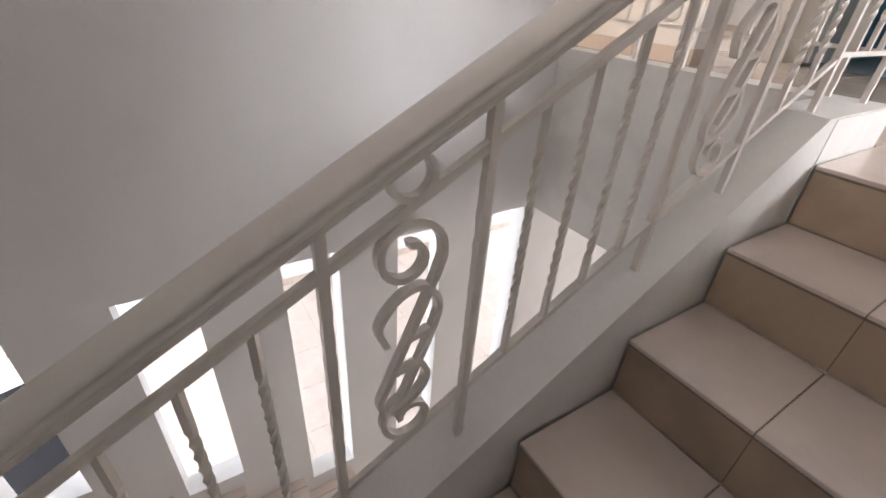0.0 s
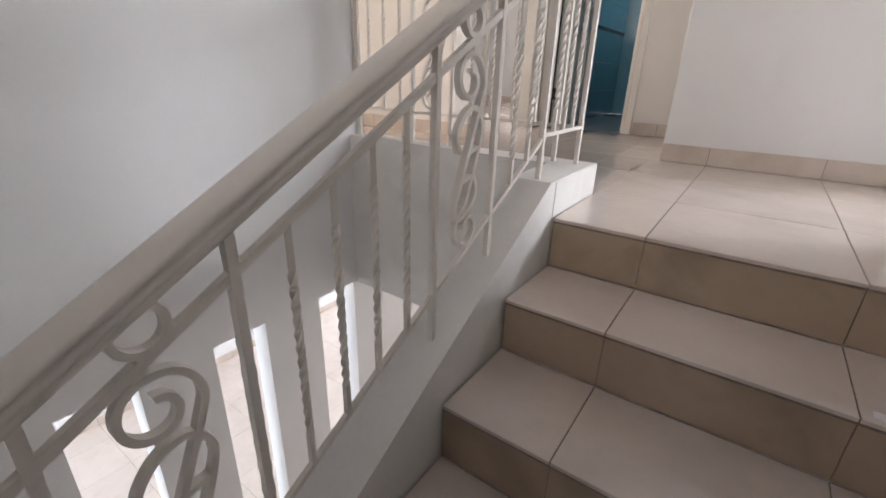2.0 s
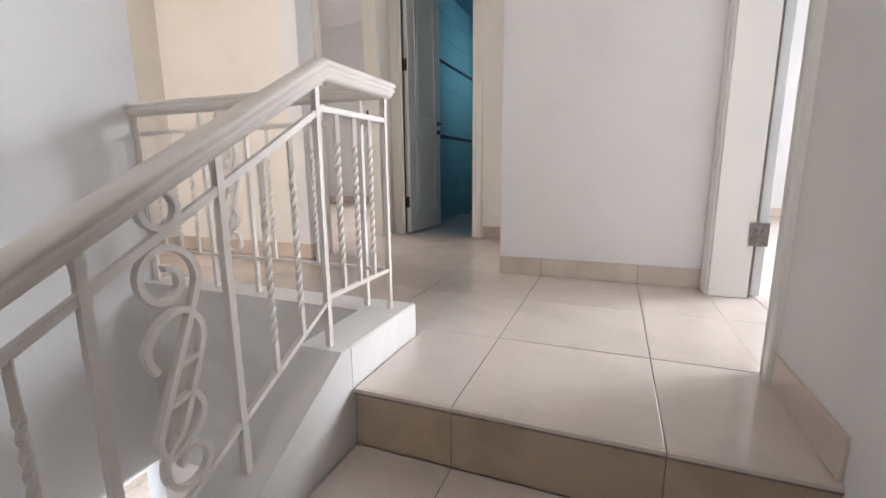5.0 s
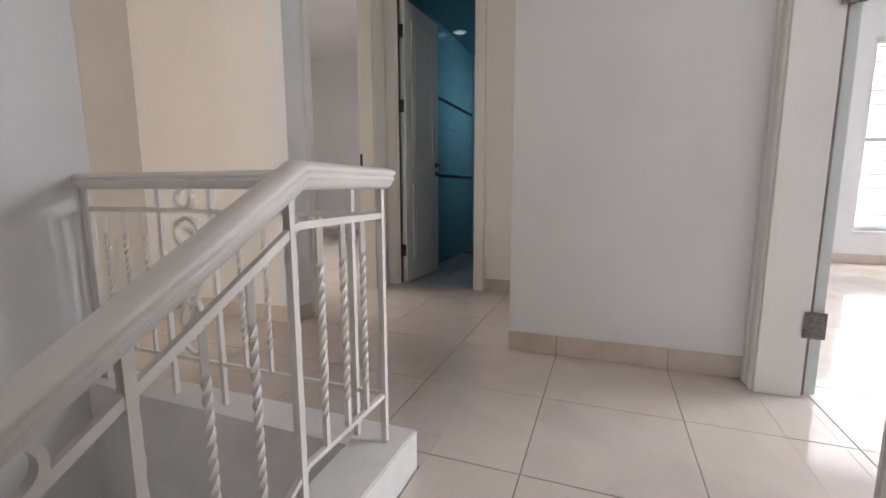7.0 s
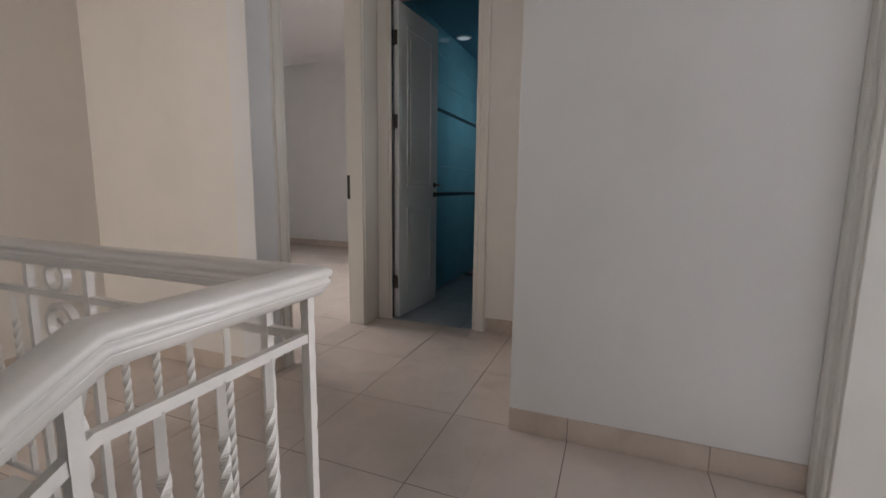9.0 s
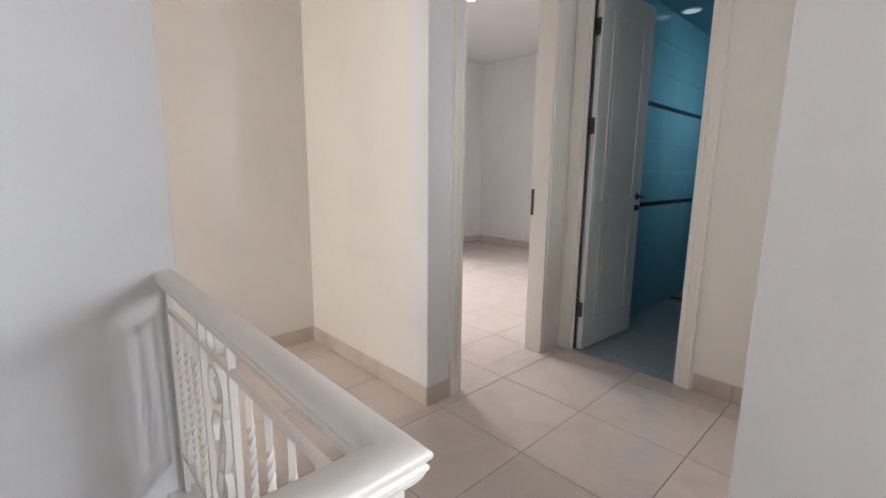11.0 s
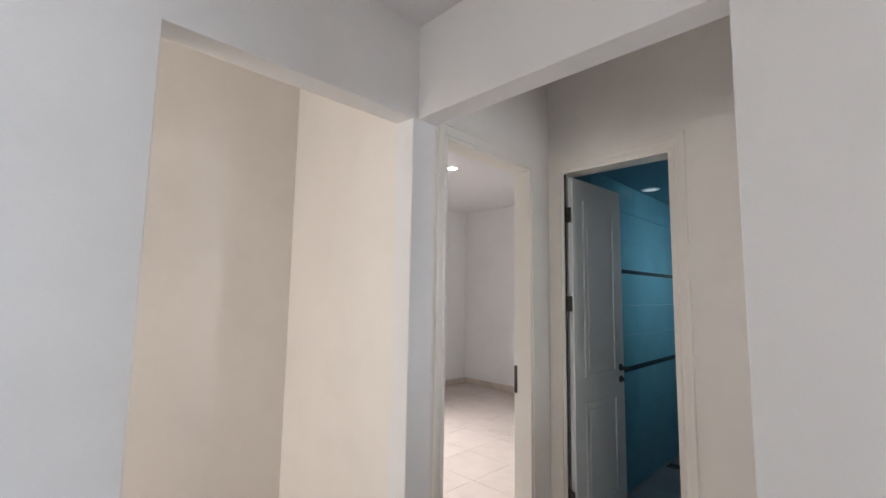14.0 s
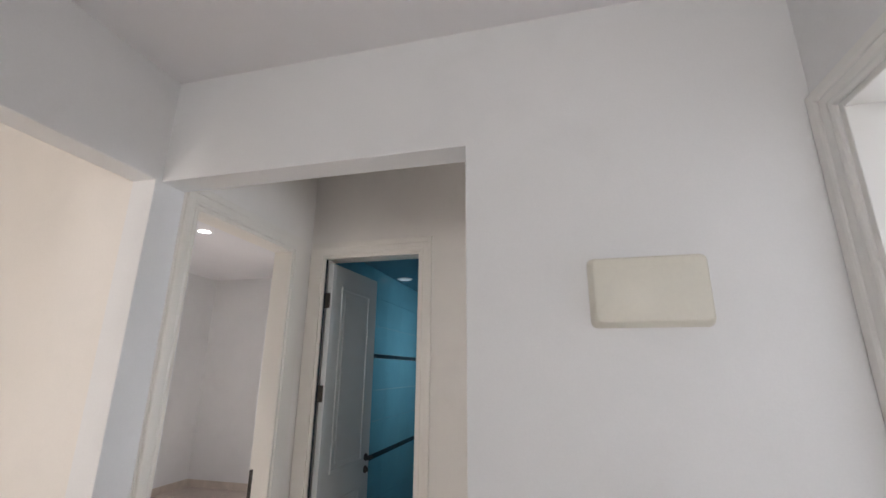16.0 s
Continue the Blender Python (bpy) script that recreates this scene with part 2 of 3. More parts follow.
# ---- plan ----
XL, XR = -1.275, 1.097         # left and right faces of the stairwell
YF = 1.47                      # face of the wall ahead on the landing
YB = 2.67                      # face of the bathroom wall
XC = 0.049                     # free corner of the wall ahead
RISE, GOING, STEPS = 0.174, 0.31, 9
LOW = -RISE * STEPS * 2        # lower storey's floor
MID = -RISE * STEPS            # half landing
YM = -GOING * (STEPS - 1)      # front edge of the half landing
HEAD = 2.33                    # door heads
TOP = 2.90                     # ceiling
HIGH = 3.15                    # ceiling of the passage and the recess
T = 0.5                        # floor tile
GX, GY = 0.290, -0.01           # origin of the floor tile grid
CURB_Z = 0.122
XO = 1.25                      # outer face of the right wall

# ---- walls ----
def eased(bm, test, size=0.004):
    """Rounds the plaster arrises whose two ends pass the test."""
    edges = [e for e in bm.edges if len(e.link_faces) == 2 and e.calc_face_angle(0) > 1.2 and all(test(v.co) for v in e.verts)]
    bmesh.ops.bevel(bm, geom=edges, offset=size, segments=3, profile=0.5, affect="EDGES")
    return bm


def near(a, b):
    return abs(a - b) < 1e-4


slots = [(y, y + 0.262, MID - 0.561 * (y - YM) - 0.02, -0.735) for y in (-2.36, -1.785, -1.172, -0.602, -0.008)]
structure("wall_left", eased(slab(bmesh.new(), "x", XL - 0.12, XL, -3.7, YB, LOW, HIGH,
          [(0.372, 1.44, -0.002, 2.415), (1.658, 2.477, -0.002, 2.392), *slots]),
          lambda v: near(v.x, XL) and 0.36 < v.y < 1.45 and v.z > -0.1 and (near(v.y, 0.372) or near(v.y, 1.44) or near(v.z, 2.415))), WHITE,
          "white painted stairwell wall with tall slots below and a wide opening above", "wall")
structure("wall_front", eased(slab(bmesh.new(), "y", YF, YF + 0.12, XL, XR, 0.0, HIGH, [(XL, XC, -0.1, 2.415)]),
          lambda v: near(v.y, YF) and ((near(v.x, XC) and v.z < 2.43) or (near(v.z, 2.415) and v.x < XC + 0.01))), WHITE,
          "plain white painted wall on the landing, with a passage beside it", "wall")
# The opening beyond the doorway is added, out of view, for the passage fill.
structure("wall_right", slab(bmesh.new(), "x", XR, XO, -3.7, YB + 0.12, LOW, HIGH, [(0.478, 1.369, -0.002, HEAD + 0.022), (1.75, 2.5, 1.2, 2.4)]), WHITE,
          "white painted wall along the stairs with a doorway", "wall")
structure("wall_stair_end", slab(bmesh.new(), "y", -3.82, -3.7, XL - 0.12, XO, LOW, TOP, [(-0.05, 0.85, 1.45, 2.55)]), WHITE,
          "white painted end wall of the stairwell with an added window opening", "wall")
structure("wall_bathroom", slab(bmesh.new(), "y", YB, YB + 0.12, XL - 0.12, XR, 0.0, HIGH, [(-1.182, -0.473, -0.1, HEAD + 0.062)]), CREAM,
          "cream painted passage wall with the bathroom doorway", "wall")
structure("wall_passage_end", slab(bmesh.new(), "x", 0.90, 1.0, YF + 0.12, YB, 0, HIGH, [(1.75, 2.5, 1.2, 2.4)]), CREAM, "cream painted end wall of the short passage with an added opening", "wall")
structure("wall_niche_side", box(-2.515, XL - 0.12, 1.44, 1.56, 0, HIGH), CREAM, "cream painted side wall of the recess", "wall")
structure("wall_niche_back", box(-2.635, -2.515, -2.2, 1.56, 0, HIGH), CREAM, "cream painted back wall of the recess", "wall")
structure("wall_niche_near", slab(bmesh.new(), "y", -2.32, -2.2, -2.635, XL - 0.12, 0, HIGH, [(-2.35, -1.55, 0.7, 2.0)]), CREAM, "cream painted near wall of the recess with a window", "wall")
structure("niche_lining", slab(bmesh.new(), "x", XL - 0.124, XL - 0.12, -2.2, 1.44, 0, HIGH, [(0.372, 1.44, -0.1, 2.415)]), CREAM,
          "cream painted inner face of the recess wall", "wall")
structure("passage_lining", slab(bmesh.new(), "x", XL, XL + 0.004, YF + 0.121, YB - 0.001, 0.002, HIGH - 0.002, [(1.659, 2.476, -0.1, 2.391)]), CREAM,
          "cream painted passage face of the bedroom wall", "wall")
# bedroom, bathroom, balcony room and lower storey
structure("wall_bedroom_far", box(-5.12, XL - 0.12, 5.95, 6.07, 0, 3.03), WHITE, "plain white bedroom wall", "wall")
structure("wall_bedroom_side", slab(bmesh.new(), "x", -5.12, -5.0, 1.44, 5.95, 0, 3.03, [(2.0, 3.6, 0.85, 2.15)]), WHITE, "white bedroom side wall with a window", "wall")
structure("wall_bedroom_near", box(-5.0, -2.635, 1.44, 1.56, 0, 3.03), WHITE, "white bedroom near wall", "wall")
structure("wall_bathroom_left", box(XL - 0.12, -1.225, YB + 0.12, 5.95, 0, 3.03), WHITE, "wall between bedroom and bathroom", "wall")
structure("wall_bathroom_right", slab(bmesh.new(), "x", 0.40, 0.52, YB + 0.12, 5.1, 0, TOP, [(4.05, 4.85, 1.7, 2.2)]), BLUE,
          "blue tiled bathroom wall with an added small high window opening", "wall")
structure("wall_bathroom_far", box(-1.225, 0.40, 4.98, 5.1, 0, TOP), BLUE, "blue tiled far wall of the bathroom", "wall")
structure("wall_balcony", slab(bmesh.new(), "y", 5.3, 5.45, XR, 4.7, 0, TOP, [(3.0, 4.2, 0.30, 2.35)]), WHITE,
          "white room wall with a tall balcony window", "wall")
structure("wall_room_side", slab(bmesh.new(), "x", 4.5, 4.65, -1.5, 5.3, 0, TOP, [(1.9, 3.8, 0.9, 2.4)]), WHITE, "white room side wall with a window", "wall")
structure("wall_room_near", box(XO, 4.65, -1.62, -1.5, 0, TOP), WHITE, "white room near wall", "wall")
structure("wall_room_divider", box(XR, XO, YB + 0.12, 5.3, 0, TOP), WHITE, "white wall beyond the room door", "wall")
structure("wall_lower_far", box(-4.62, -4.5, -5.0, 5.0, LOW, -0.3), WHITE, "white far wall of the lower room", "wall")
structure("wall_lower_near", slab(bmesh.new(), "y", -5.12, -5.0, -4.62, XL, LOW, -0.3, [(-4.1, -1.9, LOW + 0.3, -0.6)]), WHITE,
          "white wall of the lower room with a wide window", "wall")
structure("wall_lower_front", slab(bmesh.new(), "y", 5.0, 5.12, -4.62, XO, LOW, -0.3, [(-4.1, -1.9, LOW + 0.3, -0.6), (-0.9, 0.7, LOW + 0.3, -0.6)]), WHITE,
          "white front wall of the lower room with wide windows, one added for the hall", "wall")
structure("wall_lower_side", box(XL - 0.12, XL, -5.0, -3.82, LOW, -0.3), WHITE, "white short wall of the lower room", "wall")
structure("wall_lower_end", slab(bmesh.new(), "x", XR, XO, YB + 0.12, 5.0, LOW, -0.3), WHITE, "white side wall below the landing", "wall")

# ---- ceilings and slabs ----
structure("ceiling", box(XL, XR, -3.7, YF, TOP, TOP + 0.12), CEILING, "flat white painted stairwell ceiling", "ceiling")
structure("ceiling_passage", box(XL - 0.12, XR, YF, YB + 0.12, HIGH, HIGH + 0.1), CEILING, "flat ceiling of the passage", "ceiling")
structure("ceiling_niche", box(-2.635, XL - 0.12, -2.32, 1.56, HIGH, HIGH + 0.1), CEILING, "flat ceiling of the recess", "ceiling")
structure("ceiling_bedroom", box(-5.12, XL - 0.12, 1.56, 6.07, 3.03, 3.15), CEILING, "flat white bedroom ceiling", "ceiling")
structure("ceiling_bathroom", box(-1.225, 0.52, YB + 0.12, 5.1, 2.52, 2.62), BLUE_CEILING, "flat blue bathroom ceiling", "ceiling")
structure("ceiling_room", box(XO, 4.65, -1.62, 5.45, TOP, TOP + 0.1), CEILING, "flat white room ceiling", "ceiling")
structure("slab_side", box(-5.12, XL - 0.12, -5.12, 6.07, -0.3, -0.012), CONCRETE, "floor slab over the lower room", "slab")
structure("slab_landing", box(XL, XR, 0.42, 5.1, -0.3, -0.012), CONCRETE, "floor slab of the landing", "slab")
structure("slab_landing_head", box(0.0, XR, 0.0, 0.42, -0.3, -0.012), CONCRETE, "floor slab at the head of the stairs", "slab")
structure("slab_threshold", box(XR + 0.002, XO - 0.002, 0.49, 1.36, -0.3, -0.012), CONCRETE, "slab under the doorway", "slab")
structure("slab_room", box(XO, 4.65, -1.62, 5.45, -0.3, -0.012), CONCRETE, "floor slab of the balcony room", "slab")
structure("slab_lower", box(-4.62, XO, -5.12, 5.12, LOW - 0.2, LOW - 0.012), CONCRETE, "ground slab of the lower storey", "slab")
structure("balcony_parapet", slab(bmesh.new(), "y", 6.3, 6.42, XR, 5.4, -0.3, 0.3), WHITE, "white painted balcony parapet outside the window", "wall")
structure("balcony_floor", box(XR, 5.4, 5.45, 6.42, -0.42, -0.3), CONCRETE, "pale balcony slab", "slab")
structure("backdrop", box(-20, 40, 60, 60.2, LOW - 0.3, 40), glow("bright_haze", (0.97, 0.985, 1.0), 1.8), "bright white hazy sky in the distance", "sky")
structure("ground", box(-60, 60, -60, 60, LOW - 0.5, LOW - 0.3), CONCRETE, "pale ground around the house", "ground")


# ---- stairs ----
def flight(points_up, lo, hi, name, label):
    return structure(name, prism(points_up, "x", lo, hi), CONCRETE, label, "stairs")


upper = [(0.0, -0.014)]
for k in range(1, STEPS):
    upper += [(-GOING * (k - 1), -RISE * k - 0.014), (-GOING * k, -RISE * k - 0.014)]
upper += [(YM, MID - 0.014), (YM, MID - 0.2), (YM + 0.1, MID - 0.2), (0.0, -0.32)]
upper = [p for i, p in enumerate(upper) if not i or p != upper[i - 1]]
stairs_up = flight(upper, 0.0, XR, "stairs_upper", "straight upper stair flight clad in cream tiles")
structure("half_landing", box(XL, XR, -3.7, YM, MID - 0.2, MID - 0.012), CONCRETE, "half landing of the stairs", "stairs")
lower = [(YM, MID - 0.014)]
for k in range(1, STEPS):
    lower += [(YM + GOING * (k - 1), MID - RISE * k - 0.014), (YM + GOING * k, MID - RISE * k - 0.014)]
lower += [(YM + GOING * (STEPS - 1), LOW), (YM + 0.6, LOW), (YM, MID - 0.3)]
stairs_down = flight(lower, XL, -0.16, "stairs_lower", "straight lower stair flight clad in cream tiles")

# painted curb beside the steps, turning along the open edge of the landing
curb = [(0.0, CURB_Z), (0.0, -0.74), (-0.25, -0.62), (YM, MID - 0.2), (YM, 0.150 + 0.585 * YM), (-0.048, CURB_Z)]
structure("stair_curb", prism(curb, "x", -0.1525, -0.008), CURB, "white painted sloping curb beside the steps", "curb")
bm = prism([(XL, 0.28), (XL, 0.416), (-0.006, 0.416), (-0.006, -0.006), (-0.155, -0.006), (-0.155, 0.28)], "z", -0.74, CURB_Z)
bmesh.ops.bevel(bm, geom=[e for e in bm.edges if all(v.co.z > 0 for v in e.verts)], offset=0.004, segments=2, affect="EDGES")
structure("landing_curb", bm, CURB, "white painted curb and beam along the landing's open edge", "curb")


# ---- balustrade ----
RX, RY, RZ = -0.067, 0.336, 0.886   # line of the rail: beside the steps, along the void, its top
rail_thing = thing("balustrade", "white painted wrought iron balustrade with scrolls and a moulded handrail", "railing", (RX, 0, CURB_Z))


def rail_part(name, bm, label="", smooth=False, parent=None):
    ob = part(name, bm, IRON, parent or rail_thing, label, smooth)
    if parent is None:
        ob.matrix_parent_inverse = Matrix.Translation((-RX, 0, -CURB_Z))
    return ob


def moulding():
    """Handrail profile: a rounded top, a groove and a rounded lower fillet on both sides."""
    right = [(0.008, -0.055), (0.016, -0.052), (0.0215, -0.045), (0.0248, -0.037)]
    right += [(0.023 + 0.005 * math.cos(a), -0.030 + 0.006 * math.sin(a)) for a in np.linspace(-1.3, 1.3, 5)]
    right += [(0.0262, -0.0225)]
    right += [(0.023 + 0.008 * math.cos(a), -0.014 + 0.008 * math.sin(a)) for a in np.linspace(-1.2, 1.3, 6)]
    right += [(0.020, -0.003), (0.012, -0.0005), (0.0, 0.0)]
    return right + [(-u, v) for u, v in right[-2::-1]]


foot_y = -2.55
fall = 0.559                        # pitch of the rail
KNEE = -0.002                       # where the slope ends


def parallel(drop):
    return [(RX, foot_y, RZ - drop + fall * (foot_y - KNEE)), (RX, KNEE, RZ - drop), (RX, RY, RZ - drop), (XL + 0.002, RY, RZ - drop)]


rail_part("handrail", sweep(parallel(0.0), moulding()), "moulded white handrail", True)


def square(path, w, h):
    return sweep(path, [(-w / 2, -h / 2), (w / 2, -h / 2), (w / 2, h / 2), (-w / 2, h / 2)])


rail_part("upper_bar", square(parallel(0.124), 0.013, 0.0155))
rail_part("lower_bar", square(parallel(0.625), 0.012, 0.012))


def post(x, y, top, base, w=0.016):
    """A hammered square post with slightly uneven edges."""
    bm = bmesh.new()
    rng = random.Random(int((x * 71 + y * 131) * 1000))
    rings = []
    n = 40
    phase = rng.uniform(0, 6)
    for i in range(n + 1):
        z = base + (top - base) * i / n
        s = w / 2 * (1 + 0.06 * math.sin(i * 2.3 + phase) + rng.uniform(-0.05, 0.05))
        rings.append([bm.verts.new((x + sx * s, y + sy * s, z)) for sx, sy in ((-1, -1), (1, -1), (1, 1), (-1, 1))])
    for a, b in zip(rings, rings[1:]):
        for j in range(4):
            bm.faces.new((a[j], a[(j + 1) % 4], b[(j + 1) % 4], b[j]))
    bm.faces.new(rings[0][::-1]), bm.faces.new(rings[-1])
    return rail_part("post", bm)


def twisted(x, y, top, base, w=0.0117):
    """A square bar, plain at both ends and twisted between."""
    bm = bmesh.new()
    n = 96
    rings = []
    turn = 0.0
    for i in range(n + 1):
        f = i / n
        if 0.15 < f < 0.85:
            turn += radians(17)
        s = w / 2 * 1.414
        z = base + (top - base) * f
        rings.append([bm.verts.new((x + s * math.cos(turn + radians(45 + 90 * j)), y + s * math.sin(turn + radians(45 + 90 * j)), z)) for j in range(4)])
    for a, b in zip(rings, rings[1:]):
        for j in range(4):
            bm.faces.new((a[j], a[(j + 1) % 4], b[(j + 1) % 4], b[j]))
    bm.faces.new(rings[0][::-1]), bm.faces.new(rings[-1])
    return rail_part("twisted_baluster", bm)


def spiral(cu, cv, r0, r1, a0, a1, n=26):
    return [(cu + (r0 + (r1 - r0) * i / n) * math.cos(radians(a0 + (a1 - a0) * i / n)),
             cv + (r0 + (r1 - r0) * i / n) * math.sin(radians(a0 + (a1 - a0) * i / n))) for i in range(n + 1)]


def smooth_line(points, n=5):
    """A rounded line through a few points."""
    ps = [points[0], *points, points[-1]]
    out = []
    for a, b, c, d in zip(ps, ps[1:], ps[2:], ps[3:]):
        for i in range(n):
            f = i / n
            out.append(tuple(0.5 * (2 * q + (r - p) * f + (2 * p - 5 * q + 4 * r - w) * f * f + (3 * q - p - 3 * r + w) * f ** 3) for p, q, r, w in zip(a, b, c, d)))
    return out + [points[-1]]


def scroll(origin, along, side):
    """A ring under the handrail and two long S-scrolls with rungs, in the upright plane of the rail; v runs down from the upper bar."""
    o = Vector(origin)

    def at(points):
        return [o + along * u * 0.92 + Vector((0, 0, v * 0.97 + 0.025)) for u, v in points]

    made = tagged(rail_part("scroll_panel", bmesh_ring(lambda points: [o + along * u + Vector((0, 0, v)) for u, v in points], side)), "scrolled iron ornament with a ring on top")
    first = spiral(-0.004, -0.108, 0.020, 0.068, 90, -372, 46)
    first = first[:-1] + smooth_line([first[-1], (0.036, -0.190), (-0.034, -0.350), (-0.056, -0.408), (-0.034, -0.442), (0.026, -0.410), (0.042, -0.370), (0.026, -0.335)])
    rail_part("s_scroll", strip(at(first), side, 0.017, 0.0115), parent=made)
    second = smooth_line([(-0.042, -0.272), (-0.056, -0.228), (-0.018, -0.180), (0.030, -0.172), (0.060, -0.215), (0.044, -0.280), (-0.010, -0.412)])
    second = second[:-1] + spiral(0.006, -0.472, 0.064, 0.020, 108, 540, 46)
    rail_part("s_scroll", strip(at(second), side, 0.0162, 0.0112), parent=made)
    for a, b in (((0.002, -0.275), (0.044, -0.266)), ((-0.028, -0.345), (0.018, -0.336))):
        rail_part("rung", strip(at([a, b]), side, 0.0152, 0.010), parent=made)


def bmesh_ring(at, side):
    global outline_up
    outline_up = False
    loop = [(0.033 * math.cos(a), 0.043 + 0.033 * math.sin(a)) for a in np.linspace(0, 2 * math.pi, 26)[:-1]]
    made = sweep(at(loop), [(-0.0085, -0.0055), (0.0085, -0.0055), (0.0085, 0.0055), (-0.0085, 0.0055)], side, closed=True)
    outline_up = True
    return made


def stair_z(y, drop):
    return RZ - drop + min(fall * (y - KNEE), 0.0)


def curb_top(y):
    return min(CURB_Z, 0.150 + 0.585 * y)


ALONG_Y, ALONG_X = Vector((0, 1, 0)), Vector((1, 0, 0))
# sloping run: pairs of posts round each scroll, four twisted bars between
post(RX, -0.020, stair_z(0, 0.04), CURB_Z)
for y in (-0.126, -0.224):
    twisted(RX, y, stair_z(y, 0.128), stair_z(y, 0.625))
for first in (-0.337, -1.072, -1.807):
    for y in (first, first - 0.257):
        post(RX, y, stair_z(y, 0.04), curb_top(y))
    mid = first - 0.1285
    scroll((RX, mid, stair_z(mid, 0.124)), ALONG_Y, ALONG_X)
    if first > -1.5:
        for i in range(1, 5):
            y = first - 0.257 - 0.0955 * i
            twisted(RX, y, stair_z(y, 0.128), stair_z(y, 0.625))
for y in (-2.16, -2.255, -2.35, -2.445):
    twisted(RX, y, stair_z(y, 0.128), stair_z(y, 0.625))
post(RX, -2.53, stair_z(-2.53, 0.04), curb_top(YM) - 0.03)
# short level run and the run along the void
for y in (0.066, 0.152, 0.238):
    twisted(RX, y, RZ - 0.128, RZ - 0.625)
post(RX, RY - 0.002, RZ - 0.04, CURB_Z)
for x in (-0.160, -0.664, -0.889, -1.243, -1.264):
    post(x, RY, RZ - 0.04, CURB_Z)
for x in (-0.261, -0.362, -0.463, -0.563, -0.970, -1.069, -1.168):
    twisted(x, RY, RZ - 0.128, RZ - 0.625)
scroll((-0.776, RY, RZ - 0.124), ALONG_X, ALONG_Y)


# ---- door casings and doors ----
# across the trim, from the opening outwards: (share of the width, proud of the wall)
TRIM_PROFILE = [(0.0, 0.0), (0.0, 0.010), (0.05, 0.0145), (0.12, 0.016), (0.19, 0.0145), (0.23, 0.011), (0.27, 0.011), (0.30, 0.013), (0.50, 0.014), (0.56, 0.013),
                (0.59, 0.0175), (0.66, 0.020), (0.90, 0.020), (0.97, 0.0185), (1.0, 0.015), (1.0, 0.0)]

def casing(name, label, axis, face, out, lo, hi, head, wide, inner, deep, paint, plain=(False, False)):
    """A moulded frame round a doorway: two jamb linings, a head lining, and stepped trim on the face towards the landing, flat on the plain sides."""
    frame_thing = thing(name, label, "door frame", kind="structure")

    def bx(a0, a1, u0, u1, z0, z1, bevel=0.003):
        a0, a1 = min(a0, a1), max(a0, a1)
        return box(a0, a1, u0, u1, z0, z1, bevel) if axis == "x" else box(u0, u1, a0, a1, z0, z1, bevel)

    for u0, u1 in ((lo, lo + inner), (hi - inner, hi)):
        part("jamb", bx(face + out * 0.004, face - out * deep, u0, u1, 0.0, head), paint, frame_thing)
    part("head_lining", bx(face + out * 0.004, face - out * deep, lo + inner, hi - inner, head - inner, head), paint, frame_thing)
    bm = bmesh.new()
    rings = []
    for f, h in TRIM_PROFILE:
        d0, d1, dz = f * wide[0] - 0.006, f * wide[1] - 0.006, f * 0.09 - 0.006
        ring = []
        for u, z, flat in ((lo - d0, 0.0, plain[0]), (lo - d0, head + dz, plain[0]), (hi + d1, head + dz, plain[1]), (hi + d1, 0.0, plain[1])):
            a = face + out * (0.013 if flat and h else h)
            ring.append(bm.verts.new((a, u, z) if axis == "x" else (u, a, z)))
        rings.append(ring)
    for a, b in zip(rings, rings[1:] + rings[:1]):
        for k in range(3):
            bm.faces.new((a[k], a[k + 1], b[k + 1], b[k]))
    bm.faces.new([ring[0] for ring in rings]), bm.faces.new([ring[3] for ring in rings])
    part("trim", bm, paint, frame_thing, "moulded trim with a rounded bead and a raised outer band")
    return frame_thing


bath_frame = casing("door_frame_1", "white moulded frame of the bathroom doorway", "y", YB, -1, -1.18, -0.475, HEAD + 0.06, (0.085, 0.07), 0.025, 0.13, TRIM_CREAM, (True, False))
bed_frame = casing("door_frame_2", "white moulded frame of the bedroom doorway", "x", XL, 1, 1.66, 2.475, 2.39, (0.066, 0.115), 0.025, 0.125, TRIM_CREAM, (False, True))
room_frame = casing("door_frame_3", "white moulded frame of the balcony room doorway", "x", XR, -1, 0.48, 1.367, HEAD + 0.02, (0.075, 0.108), 0.025, 0.155, TRIM)
# Dark strips stand for the hinge gaps' shade; BORDER and NOSE only lend tone.
part("gap_shade", box(-1.1545, -1.143, YB + 0.006, YB + 0.012, 0.01, 2.36), BORDER, bath_frame, "dark strip drawn for the shade in the hinge gap")
part("gap_shade", box(1.2525, 1.263, 1.352, 1.358, 0.01, 2.32), NOSE, room_frame, "dark strip drawn for the shade in the hinge gap")
# strike plate of the bedroom door
bm = box(-1.397, -1.375, 2.4465, 2.4495, 0.93, 1.10, 0.0012)
part("strike_plate", bm, BRONZE, bed_frame, "dark metal strike plate")
part("latch_hole", box(-1.392, -1.380, 2.4445, 2.4462, 1.04, 1.07), BRONZE, bed_frame, "dark latch opening")
part("latch_bolt_hole", box(-1.392, -1.380, 2.4445, 2.4462, 0.96, 0.985), BRONZE, bed_frame, "dark bolt opening")


